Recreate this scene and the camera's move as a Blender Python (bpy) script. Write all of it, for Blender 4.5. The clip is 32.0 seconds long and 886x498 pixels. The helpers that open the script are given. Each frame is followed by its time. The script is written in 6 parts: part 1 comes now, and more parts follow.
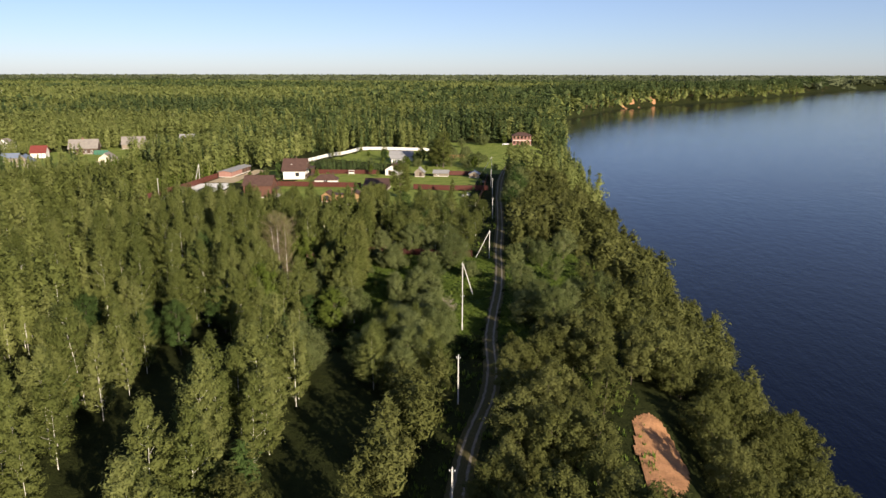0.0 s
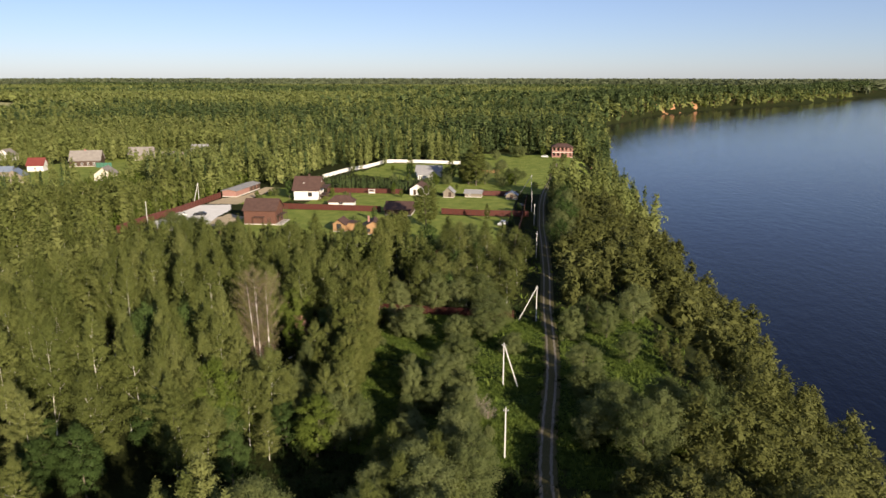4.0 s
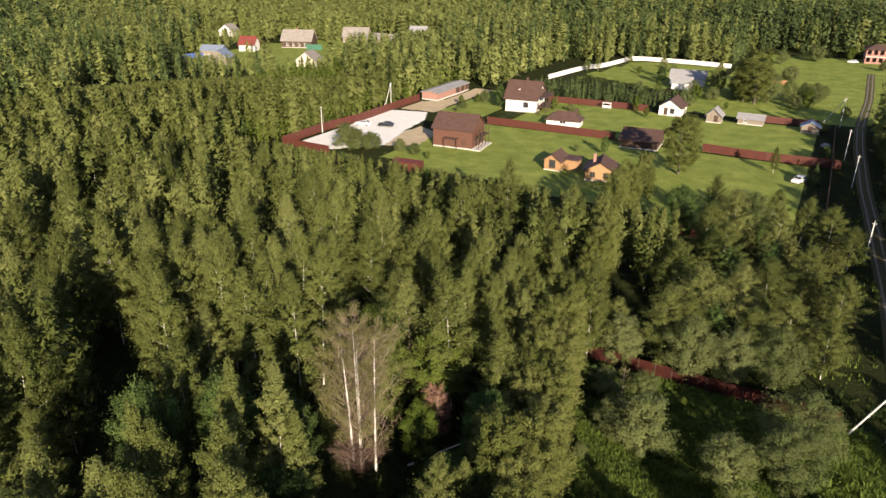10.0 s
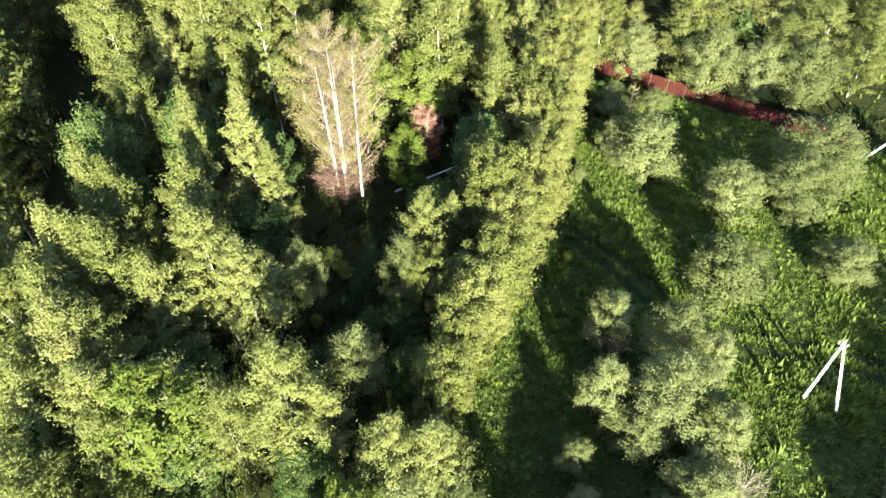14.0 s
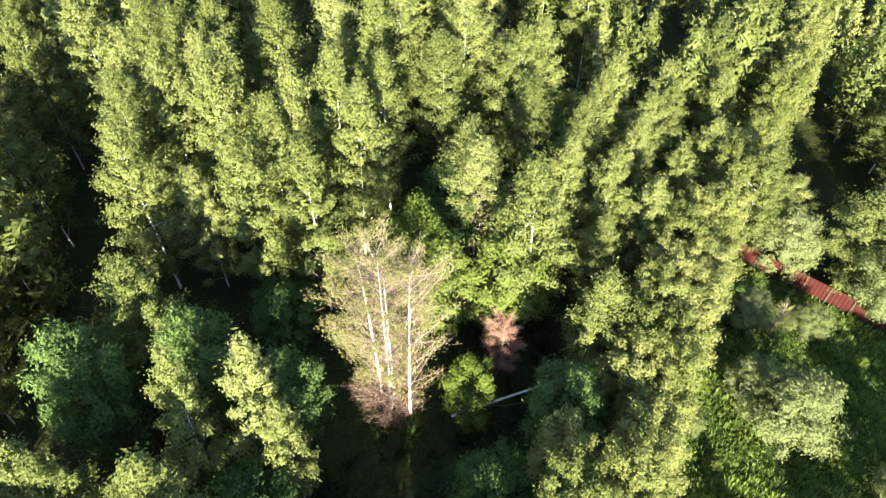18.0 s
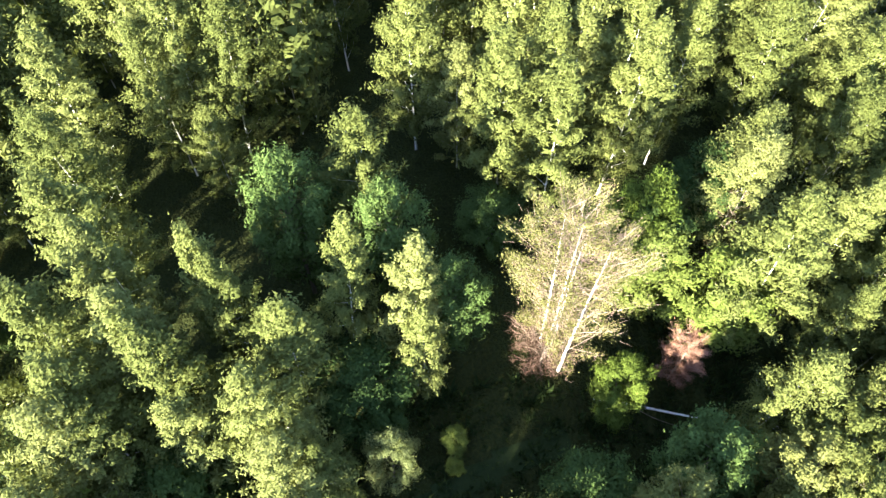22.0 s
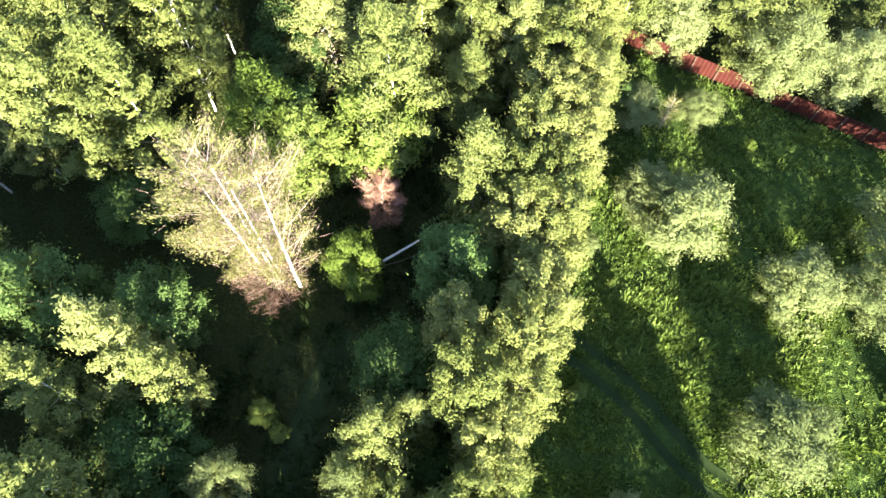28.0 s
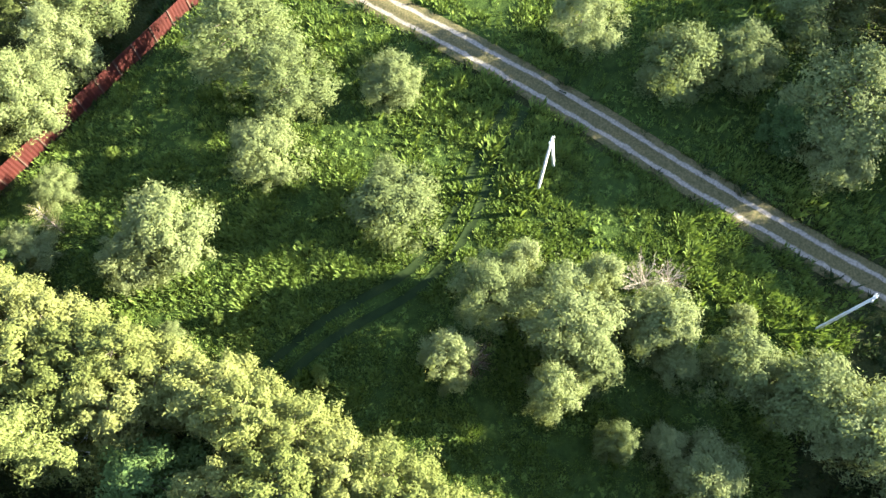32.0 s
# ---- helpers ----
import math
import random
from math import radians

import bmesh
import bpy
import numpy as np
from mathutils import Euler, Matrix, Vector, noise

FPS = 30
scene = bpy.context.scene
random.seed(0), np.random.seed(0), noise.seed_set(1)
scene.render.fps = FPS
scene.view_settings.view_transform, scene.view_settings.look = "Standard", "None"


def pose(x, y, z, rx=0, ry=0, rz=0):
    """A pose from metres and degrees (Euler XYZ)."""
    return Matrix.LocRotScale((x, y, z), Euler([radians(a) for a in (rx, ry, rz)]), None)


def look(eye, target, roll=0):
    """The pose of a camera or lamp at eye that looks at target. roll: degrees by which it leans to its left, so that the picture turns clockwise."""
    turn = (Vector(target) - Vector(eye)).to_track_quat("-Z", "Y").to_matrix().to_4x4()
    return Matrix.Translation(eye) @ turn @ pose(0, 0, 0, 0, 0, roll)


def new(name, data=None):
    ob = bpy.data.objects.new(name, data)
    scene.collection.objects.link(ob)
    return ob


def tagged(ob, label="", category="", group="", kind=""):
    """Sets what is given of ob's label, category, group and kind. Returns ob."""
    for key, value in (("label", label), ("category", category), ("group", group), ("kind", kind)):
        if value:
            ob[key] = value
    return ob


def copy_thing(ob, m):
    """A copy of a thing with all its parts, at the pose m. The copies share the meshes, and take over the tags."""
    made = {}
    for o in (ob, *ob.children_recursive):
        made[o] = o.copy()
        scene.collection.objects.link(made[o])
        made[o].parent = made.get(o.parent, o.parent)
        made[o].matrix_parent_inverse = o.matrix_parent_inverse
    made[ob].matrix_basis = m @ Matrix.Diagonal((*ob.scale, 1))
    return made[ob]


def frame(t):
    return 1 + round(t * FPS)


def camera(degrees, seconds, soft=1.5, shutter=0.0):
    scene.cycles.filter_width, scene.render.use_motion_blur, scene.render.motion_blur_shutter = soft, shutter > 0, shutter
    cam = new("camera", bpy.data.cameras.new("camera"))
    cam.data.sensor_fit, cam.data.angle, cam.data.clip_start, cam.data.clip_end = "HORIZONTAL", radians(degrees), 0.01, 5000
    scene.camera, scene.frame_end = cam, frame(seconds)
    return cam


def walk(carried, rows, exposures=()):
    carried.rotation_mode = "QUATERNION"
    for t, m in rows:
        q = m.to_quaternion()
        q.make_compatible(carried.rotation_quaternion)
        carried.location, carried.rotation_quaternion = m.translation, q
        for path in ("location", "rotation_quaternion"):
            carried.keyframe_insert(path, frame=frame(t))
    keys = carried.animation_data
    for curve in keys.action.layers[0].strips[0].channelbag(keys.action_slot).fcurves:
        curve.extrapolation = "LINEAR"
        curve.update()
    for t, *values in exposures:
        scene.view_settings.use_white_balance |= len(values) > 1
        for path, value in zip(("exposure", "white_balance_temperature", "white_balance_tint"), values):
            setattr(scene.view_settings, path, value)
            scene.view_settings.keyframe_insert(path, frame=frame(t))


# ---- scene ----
cam = camera(64.82, 32.0)
PATH = [
    (0, (13.47, -141.15, 45.98), (11.064, -121.911, 41.076), 0.12),
    (0.5, (12.45, -135.48, 45.86), (10.055, -116.236, 40.981), 0.03),
    (1, (11.16, -129.95, 45.79), (11.115, -110.550, 40.928), 0.07),
    (1.5, (10.12, -124.68, 45.87), (10.084, -105.280, 41.025), 0.04),
    (2, (9.38, -119.45, 45.93), (8.109, -100.087, 41.104), -0.01),
    (2.5, (8.80, -114.36, 46.10), (7.499, -94.999, 41.278), -0.09),
    (4.5, (6.41, -95.53, 47.03), (2.040, -76.610, 42.225), 0.10),
    (5, (5.09, -90.37, 46.90), (-0.680, -71.833, 42.109), -0.00),
    (5.5, (5.07, -84.76, 46.98), (-2.270, -66.782, 42.185), -0.13),
    (6, (4.14, -79.63, 47.09), (-3.186, -61.650, 42.292), -0.10),
    (6.5, (2.53, -74.43, 47.13), (-6.115, -57.046, 42.332), -0.06),
    (7, (1.63, -69.25, 47.11), (-7.778, -52.267, 42.312), 0.02),
    (7.5, (0.28, -64.01, 47.05), (-9.135, -47.030, 42.252), 0.03),
    (8, (-1.33, -58.85, 46.93), (-10.747, -41.877, 42.128), 0.07),
    (8.5, (-3.03, -53.79, 46.73), (-12.453, -36.816, 41.937), 0.00),
    (9, (-4.93, -48.91, 46.70), (-14.351, -31.933, 41.900), 0.10),
    (9.5, (-6.64, -44.55, 46.38), (-15.933, -27.795, 40.620), 0.13),
    (10, (-8.03, -41.24, 46.28), (-16.905, -25.189, 38.309), 0.34),
    (10.5, (-8.88, -39.02, 45.97), (-17.190, -23.899, 35.865), 0.55),
    (11, (-7.87, -37.82, 45.81), (-15.834, -23.969, 33.784), -0.09),
    (11.5, (-7.94, -37.47, 45.44), (-15.133, -24.958, 31.598), -0.09),
    (12, (-8.17, -37.21, 45.07), (-14.847, -25.525, 30.281), 0.15),
    (12.5, (-8.25, -37.10, 44.73), (-14.919, -25.453, 29.907), 0.11),
    (13, (-8.54, -36.90, 44.34), (-15.202, -25.213, 29.539), 0.18),
    (13.5, (-9.23, -36.21, 44.16), (-15.816, -24.484, 29.358), 0.29),
    (15.5, (-13.57, -29.46, 44.69), (-19.974, -17.686, 29.848), 0.41),
    (16, (-15.06, -26.91, 44.73), (-21.440, -15.083, 29.918), 0.37),
    (16.5, (-16.51, -24.07, 44.93), (-22.901, -12.247, 30.120), 0.10),
    (17, (-18.13, -21.08, 45.08), (-24.497, -9.244, 30.273), 0.02),
    (17.5, (-19.67, -18.23, 45.28), (-26.022, -6.371, 30.481), -0.07),
    (18, (-21.07, -15.85, 45.33), (-29.729, -5.516, 30.561), 0.00),
    (18.5, (-22.21, -13.50, 45.49), (-31.701, -4.003, 30.670), -0.10),
    (19, (-23.01, -12.16, 45.42), (-32.615, -2.694, 30.650), -0.07),
    (19.5, (-23.31, -11.57, 45.41), (-34.869, -4.537, 30.680), -0.12),
    (20, (-23.40, -11.42, 45.35), (-36.167, -6.851, 30.644), -0.11),
    (20.5, (-23.47, -11.30, 45.40), (-36.348, -7.204, 30.663), -0.07),
    (21, (-23.36, -11.27, 45.31), (-36.285, -7.185, 30.611), -0.14),
    (21.5, (-23.18, -11.30, 45.27), (-35.310, -7.478, 29.837), -0.20),
    (22, (-23.15, -11.31, 45.34), (-33.548, -8.036, 28.567), -0.16),
    (22.5, (-23.23, -11.33, 45.32), (-31.788, -8.598, 27.450), -0.09),
    (23, (-23.23, -11.31, 45.25), (-30.992, -8.814, 26.984), 0.12),
    (23.5, (-23.19, -11.22, 45.19), (-30.970, -8.761, 26.933), -0.18),
    (24, (-23.07, -10.72, 45.23), (-30.826, -8.257, 26.966), -0.11),
    (24.5, (-22.83, -9.59, 45.26), (-30.515, -7.053, 26.973), 0.43),
    (26.5, (-23.43, -7.25, 45.51), (-29.193, -2.477, 26.963), -0.00),
    (27, (-23.36, -7.25, 45.48), (-28.476, -1.769, 26.943), 0.08),
    (27.5, (-23.26, -7.26, 45.41), (-27.628, -1.123, 26.884), 0.08),
    (28, (-23.14, -7.26, 45.42), (-26.679, -0.584, 26.906), -0.09),
    (28.5, (-23.09, -7.24, 45.39), (-25.675, -0.149, 26.869), -0.09),
    (29, (-23.01, -7.25, 45.34), (-24.453, 0.168, 26.826), -0.11),
    (29.5, (-22.91, -7.25, 45.22), (-22.918, 0.311, 26.702), -0.10),
    (30, (-22.83, -7.33, 45.08), (-21.373, 0.111, 26.571), -0.01),
    (30.5, (-22.74, -7.33, 45.09), (-19.902, -0.334, 26.570), -0.03),
    (31, (-22.70, -7.38, 45.03), (-18.561, -1.076, 26.511), 0.11),
    (31.5, (-22.57, -7.48, 45.14), (-17.397, -2.051, 26.599), -0.11),
    (32, (-22.49, -7.51, 45.03), (-16.389, -3.206, 26.479), -0.04),
]
EXPOSURES = [(0.0, 1.12, 6650, 14), (2.5, 1.12, 6650, 14), (5.0, 1.01, 6800, 16), (9.2, 0.93, 6900, 18), (9.6, 0.83, 6900, 18), (10.0, 1.37, 6750, 15), (10.4, 1.85, 6600, 12), (11.0, 2.32, 6220, 8), (11.6, 2.95, 6120, 7), (14.0, 3.2, 6120, 7), (20.0, 3.41, 6120, 7), (24.0, 3.82, 6070, 6), (32.0, 3.8, 6070, 6)]
walk(cam, [(t, look(eye, target, roll)) for t, eye, target, roll in PATH], EXPOSURES)

# ---- light ----
SUN_DIR = Vector((0.64, -0.77, 0.0)).normalized()
SUN_EL = radians(18.5)
sun_vec = Vector((SUN_DIR.x * math.cos(SUN_EL), SUN_DIR.y * math.cos(SUN_EL), math.sin(SUN_EL)))
world = bpy.data.worlds.new("sky")
scene.world = world
world.use_nodes = True
wn = world.node_tree.nodes
sky = wn.new("ShaderNodeTexSky")
sky.sky_type = 'NISHITA'
sky.sun_disc = False
sky.sun_elevation = SUN_EL
sky.sun_rotation = math.atan2(SUN_DIR.x, SUN_DIR.y)
sky.altitude = 0
sky.air_density, sky.dust_density, sky.ozone_density = 0.8, 0.25, 3.8
wn["Background"].inputs[1].default_value = 0.057
cool = wn.new("ShaderNodeMix")
cool.data_type, cool.blend_type = 'RGBA', 'MULTIPLY'
cool.inputs[0].default_value = 1.0
cool.inputs[7].default_value = (0.97, 0.945, 1.07, 1)
world.node_tree.links.new(sky.outputs[0], cool.inputs[6])
haze = wn.new("ShaderNodeMix")
haze.data_type = 'RGBA'
haze.inputs[0].default_value = 0.19
haze.inputs[7].default_value = (5.4, 6.1, 7.2, 1)
world.node_tree.links.new(cool.outputs[2], haze.inputs[6])
world.node_tree.links.new(haze.outputs[2], wn["Background"].inputs[0])
sun = new("sun", bpy.data.lights.new("sun", 'SUN'))
sun.data.energy = 5.0
sun.data.angle = radians(0.5)
sun.data.color = (1.0, 0.88, 0.68)
sun.matrix_world = look(sun_vec * 400, (0, 0, 0))


# ---- materials ----
def material(name, build, rough=0.8, spec=0.3, metal=0.0):
    m = bpy.data.materials.new(name)
    m.use_nodes = True
    nt = m.node_tree
    b = nt.nodes["Principled BSDF"]
    b.inputs["Roughness"].default_value = rough
    b.inputs["Metallic"].default_value = metal
    b.inputs["Specular IOR Level"].default_value = spec
    build(nt, b)
    return m


def nnoise(nt, scale, detail=4, coord="Object", stretch=None, rough=0.55):
    tc = nt.nodes.new("ShaderNodeTexCoord")
    n = nt.nodes.new("ShaderNodeTexNoise")
    n.inputs["Scale"].default_value = scale
    n.inputs["Detail"].default_value = detail
    n.inputs["Roughness"].default_value = rough
    if coord == "World":
        g = nt.nodes.new("ShaderNodeNewGeometry")
        src = g.outputs["Position"]
    else:
        src = tc.outputs[coord]
    if stretch:
        mp = nt.nodes.new("ShaderNodeMapping")
        mp.inputs["Scale"].default_value = stretch
        nt.links.new(src, mp.inputs[0])
        src = mp.outputs[0]
    nt.links.new(src, n.inputs["Vector"])
    return n.outputs["Fac"]


def ramp(nt, fac, stops):
    r = nt.nodes.new("ShaderNodeValToRGB")
    els = r.color_ramp.elements
    while len(els) < len(stops):
        els.new(0.5)
    for e, (p, c) in zip(els, stops):
        e.position, e.color = p, (*c, 1)
    nt.links.new(fac, r.inputs[0])
    return r.outputs[0]


def mixc(nt, fac, a, b, mode='MIX'):
    n = nt.nodes.new("ShaderNodeMix")
    n.data_type, n.blend_type = 'RGBA', mode
    for sock, v in ((n.inputs[0], fac), (n.inputs[6], a), (n.inputs[7], b)):
        if isinstance(v, (int, float)):
            sock.default_value = v
        elif isinstance(v, tuple):
            sock.default_value = (*v, 1)
        else:
            nt.links.new(v, sock)
    return n.outputs[2]


def fmath(nt, op, a, b=0.0):
    n = nt.nodes.new("ShaderNodeMath")
    n.operation = op
    for sock, v in ((n.inputs[0], a), (n.inputs[1], b)):
        if isinstance(v, (int, float)):
            sock.default_value = v
        else:
            nt.links.new(v, sock)
    return n.outputs[0]


def bump(nt, b, fac, strength, dist=0.05):
    n = nt.nodes.new("ShaderNodeBump")
    n.inputs["Strength"].default_value = strength
    n.inputs["Distance"].default_value = dist
    nt.links.new(fac, n.inputs["Height"])
    nt.links.new(n.outputs[0], b.inputs["Normal"])


def plain(name, c1, c2, scale=3.0, rough=0.8, spec=0.3, metal=0.0, stretch=None, bumps=0.3, fine=40.0, dist=0.02):
    """A surface of two close colours, varied at two scales, with a fine relief."""
    def build(nt, b):
        big = nnoise(nt, scale, 5, "World", stretch)
        small = nnoise(nt, fine, 3, "World")
        col = ramp(nt, big, [(0.3, c1), (0.7, c2)])
        col = mixc(nt, 0.25, col, ramp(nt, small, [(0.3, tuple(v * 0.6 for v in c1)), (0.7, tuple(min(1, v * 1.2) for v in c2))]))
        nt.links.new(col, b.inputs["Base Color"])
        bump(nt, b, small, bumps, dist)
    return material(name, build, rough, spec, metal)


def leafmat(name, dark, mid, light, trans=0.31, hue=0.7):
    """Foliage: a tint for each tree and each leaf clump, with light shining through."""
    def build(nt, b):
        oi = nt.nodes.new("ShaderNodeObjectInfo")
        at = nt.nodes.new("ShaderNodeAttribute")
        at.attribute_name = "tint"
        ge = nt.nodes.new("ShaderNodeNewGeometry")
        tree = fmath(nt, 'FRACT', fmath(nt, 'ADD', oi.outputs["Random"], at.outputs["Fac"]))
        isl = ge.outputs["Random Per Island"]
        v = fmath(nt, 'ADD', fmath(nt, 'MULTIPLY', tree, hue), fmath(nt, 'MULTIPLY', isl, 1 - hue))
        col = ramp(nt, v, [(0.05, dark), (0.5, mid), (0.95, light)])
        nt.links.new(col, b.inputs["Base Color"])
        tr = nt.nodes.new("ShaderNodeBsdfTranslucent")
        bright = mixc(nt, 1.0, col, (1.0, 1.0, 0.6), 'MULTIPLY')
        nt.links.new(bright, tr.inputs[0])
        mx = nt.nodes.new("ShaderNodeMixShader")
        mx.inputs[0].default_value = trans
        nt.links.new(b.outputs[0], mx.inputs[1])
        nt.links.new(tr.outputs[0], mx.inputs[2])
        out = nt.nodes["Material Output"]
        nt.links.new(mx.outputs[0], out.inputs[0])
    return material(name, build, 0.7, 0.05)


M_BIRCH = leafmat("birch_leaves", (0.0624, 0.0771, 0.0208), (0.1042, 0.1217, 0.0346), (0.1535, 0.1667, 0.0567))
M_ALDER = leafmat("alder_leaves", (0.0258, 0.0454, 0.0125), (0.0441, 0.0718, 0.0200), (0.0698, 0.1064, 0.0302), 0.25)
M_LIME = leafmat("young_leaves", (0.0578, 0.0838, 0.0132), (0.0867, 0.1158, 0.0221), (0.1158, 0.1421, 0.0368))
M_WILLOW = leafmat("willow_leaves", (0.0876, 0.1095, 0.0381), (0.1225, 0.1454, 0.0545), (0.1622, 0.1850, 0.0761), 0.42)
M_ROADSIDE = leafmat("mixed_leaves", (0.0556, 0.0617, 0.0180), (0.0845, 0.0927, 0.0282), (0.1202, 0.1269, 0.0433))
M_ROW = leafmat("hedge_leaves", (0.0706, 0.0847, 0.0217), (0.1027, 0.1181, 0.0319), (0.1418, 0.1495, 0.0478))
M_SPRUCE = leafmat("spruce_needles", (0.0309, 0.0488, 0.0177), (0.0530, 0.0751, 0.0267), (0.0829, 0.1084, 0.0398), 0.12)
# Greyer and bluer than M_FAR: distance haze put into the leaf colour.
M_HORIZON = leafmat("hazy_horizon_leaves", (0.0500, 0.0625, 0.0350), (0.0750, 0.0900, 0.0475), (0.1063, 0.1187, 0.0625), 0.2, 0.7)
M_FAR = leafmat("far_leaves", (0.0969, 0.1167, 0.0352), (0.1455, 0.1690, 0.0518), (0.1982, 0.2144, 0.0746), 0.28, 0.6)
M_DRY = leafmat("dry_leaves", (0.105, 0.112, 0.036), (0.15, 0.152, 0.054), (0.2, 0.192, 0.08), 0.4, 0.3)
M_PINK = leafmat("bare_birch_twigs", (0.148, 0.0962, 0.074), (0.222, 0.155, 0.126), (0.296, 0.222, 0.185), 0.1, 0.3)
M_RED = leafmat("dead_red_twigs", (0.1952, 0.1058, 0.0772), (0.2883, 0.1654, 0.1246), (0.3707, 0.2294, 0.1811), 0.2, 0.3)
M_BROWN = leafmat("dead_brown_twigs", (0.0468, 0.0260, 0.0187), (0.0780, 0.0468, 0.0354), (0.1144, 0.0780, 0.0624), 0.1, 0.3)
M_TWIGS = leafmat("dry_grey_twigs", (0.13, 0.115, 0.09), (0.2, 0.18, 0.145), (0.28, 0.25, 0.21), 0.1, 0.3)
M_GRASSB = leafmat("grass_blades", (0.0494, 0.0808, 0.0179), (0.1077, 0.1526, 0.0306), (0.1795, 0.2153, 0.0494), 0.3, 0.6)


# Undergrowth coloured darker than the meadow grass, standing in for tree shade.
M_SHADEGRASS = leafmat("woodland_herbs", (0.0117, 0.0208, 0.0065), (0.0221, 0.0364, 0.0104), (0.0390, 0.0572, 0.0156), 0.25, 0.4)
M_WEEDS = leafmat("meadow_weeds", (0.0598, 0.0954, 0.0230), (0.0978, 0.1449, 0.0322), (0.1437, 0.1932, 0.0437), 0.3, 0.6)


def birch_bark(nt, b):
    f = nnoise(nt, 3.0, 5, "World", (1, 1, 4))
    nt.links.new(ramp(nt, f, [(0.36, (0.06, 0.05, 0.04)), (0.42, (0.56, 0.54, 0.5)), (0.8, (0.72, 0.7, 0.66))]), b.inputs["Base Color"])


M_BBARK = material("birch_bark", birch_bark, 0.8)
M_BARK = plain("grey_bark", (0.0702, 0.0585, 0.0429), (0.133, 0.113, 0.0858), 4, 0.9, stretch=(1, 1, 0.3))
M_PINEBARK = plain("pine_bark", (0.125, 0.0663, 0.039), (0.203, 0.117, 0.0741), 1, 0.9)
M_TWIG = plain("pale_bare_twigs", (0.203, 0.156, 0.117), (0.312, 0.257, 0.211), 3, 0.9)
M_CONC = plain("pole_concrete", (0.429, 0.421, 0.398), (0.53, 0.523, 0.491), 2, 0.75)
M_STEEL = plain("galvanised_steel", (0.25, 0.257, 0.265), (0.351, 0.359, 0.367), 5, 0.45, 0.5, 0.8)
M_PORC = plain("insulator_glaze", (0.39, 0.39, 0.374), (0.484, 0.484, 0.468), 8, 0.25, 0.5)
M_FENCE = plain("burgundy_sheet_metal", (0.0651, 0.0174, 0.0136), (0.093, 0.0279, 0.0198), 1.5, 0.45, 0.4)
M_RUST = plain("rust_red_sheet_metal", (0.0244, 0.0037, 0.0023), (0.0395, 0.0071, 0.0043), 1.2, 0.6, 0.3)
M_ROOF = plain("brown_metal_tiles", (0.0585, 0.0328, 0.0265), (0.0897, 0.053, 0.0429), 1.0, 0.75, 0.2, stretch=(1, 1, 1))
M_LOG = plain("reddish_log_wood", (0.085, 0.038, 0.026), (0.125, 0.058, 0.04), 2, 0.7, stretch=(0.3, 0.3, 6))
M_ORANGE = plain("orange_pine_logs", (0.25, 0.145, 0.07), (0.33, 0.2, 0.1), 2, 0.65, stretch=(0.4, 0.4, 6))
M_WHITE = plain("white_plaster", (0.577, 0.562, 0.53), (0.64, 0.624, 0.601), 1.2, 0.85)
M_CREAM = plain("cream_boards", (0.429, 0.39, 0.312), (0.53, 0.484, 0.406), 1.5, 0.8)
M_GREYROOF = plain("grey_slate_sheets", (0.187, 0.187, 0.195), (0.265, 0.261, 0.257), 0.8, 0.75)
M_SLATE = plain("weathered_slate", (0.156, 0.14, 0.125), (0.25, 0.226, 0.203), 0.6, 0.85)
M_BLUEROOF = plain("blue_grey_roof", (0.125, 0.156, 0.218), (0.179, 0.211, 0.265), 0.8, 0.5)
M_REDROOF = plain("bright_red_roof", (0.13, 0.03, 0.024), (0.18, 0.045, 0.036), 1, 0.5)
M_DARKWOOD = plain("dark_timber", (0.0429, 0.025, 0.0172), (0.078, 0.0484, 0.0328), 3, 0.75, stretch=(1, 1, 4))
M_OLDWOOD = plain("grey_old_boards", (0.156, 0.129, 0.101), (0.234, 0.199, 0.16), 2, 0.9, stretch=(2, 2, 0.4))
M_BRICK = plain("pink_brickwork", (0.24, 0.12, 0.098), (0.31, 0.175, 0.145), 3, 0.9)
M_GREENP = plain("green_sheet_fence", (0.0234, 0.0936, 0.0624), (0.0351, 0.133, 0.0858), 2, 0.5)
M_BLUEP = plain("blue_paint", (0.0234, 0.0546, 0.195), (0.0351, 0.078, 0.25), 2, 0.5)
M_FOUND = plain("pale_concrete_plinth", (0.39, 0.367, 0.328), (0.484, 0.46, 0.421), 2, 0.9)
M_GRAVEL = plain("pale_gravel", (0.593, 0.577, 0.546), (0.686, 0.671, 0.64), 0.35, 0.95, bumps=0.6, fine=14)
M_SANDYARD = plain("trodden_sand", (0.3159, 0.2525, 0.1580), (0.4428, 0.3578, 0.2322), 0.4, 0.95, fine=10)
M_SAND = plain("orange_sand", (0.2, 0.098, 0.047), (0.42, 0.215, 0.104), 0.45, 0.95, bumps=0.8, fine=3, dist=0.2)
M_FARMEADOW = plain("dry_meadow", (0.265, 0.25, 0.101), (0.359, 0.328, 0.156), 0.02, 0.95, fine=0.2)
M_TYRE = plain("tyre_rubber", (0.0117, 0.0117, 0.0125), (0.0195, 0.0195, 0.0195), 10, 0.8)
M_CARK = plain("black_car_paint", (0.012, 0.013, 0.016), (0.018, 0.019, 0.024), 1, 0.15, 0.6, bumps=0.0)
M_CARW = plain("white_car_paint", (0.577, 0.577, 0.569), (0.624, 0.624, 0.616), 1, 0.2, 0.6, bumps=0.0)
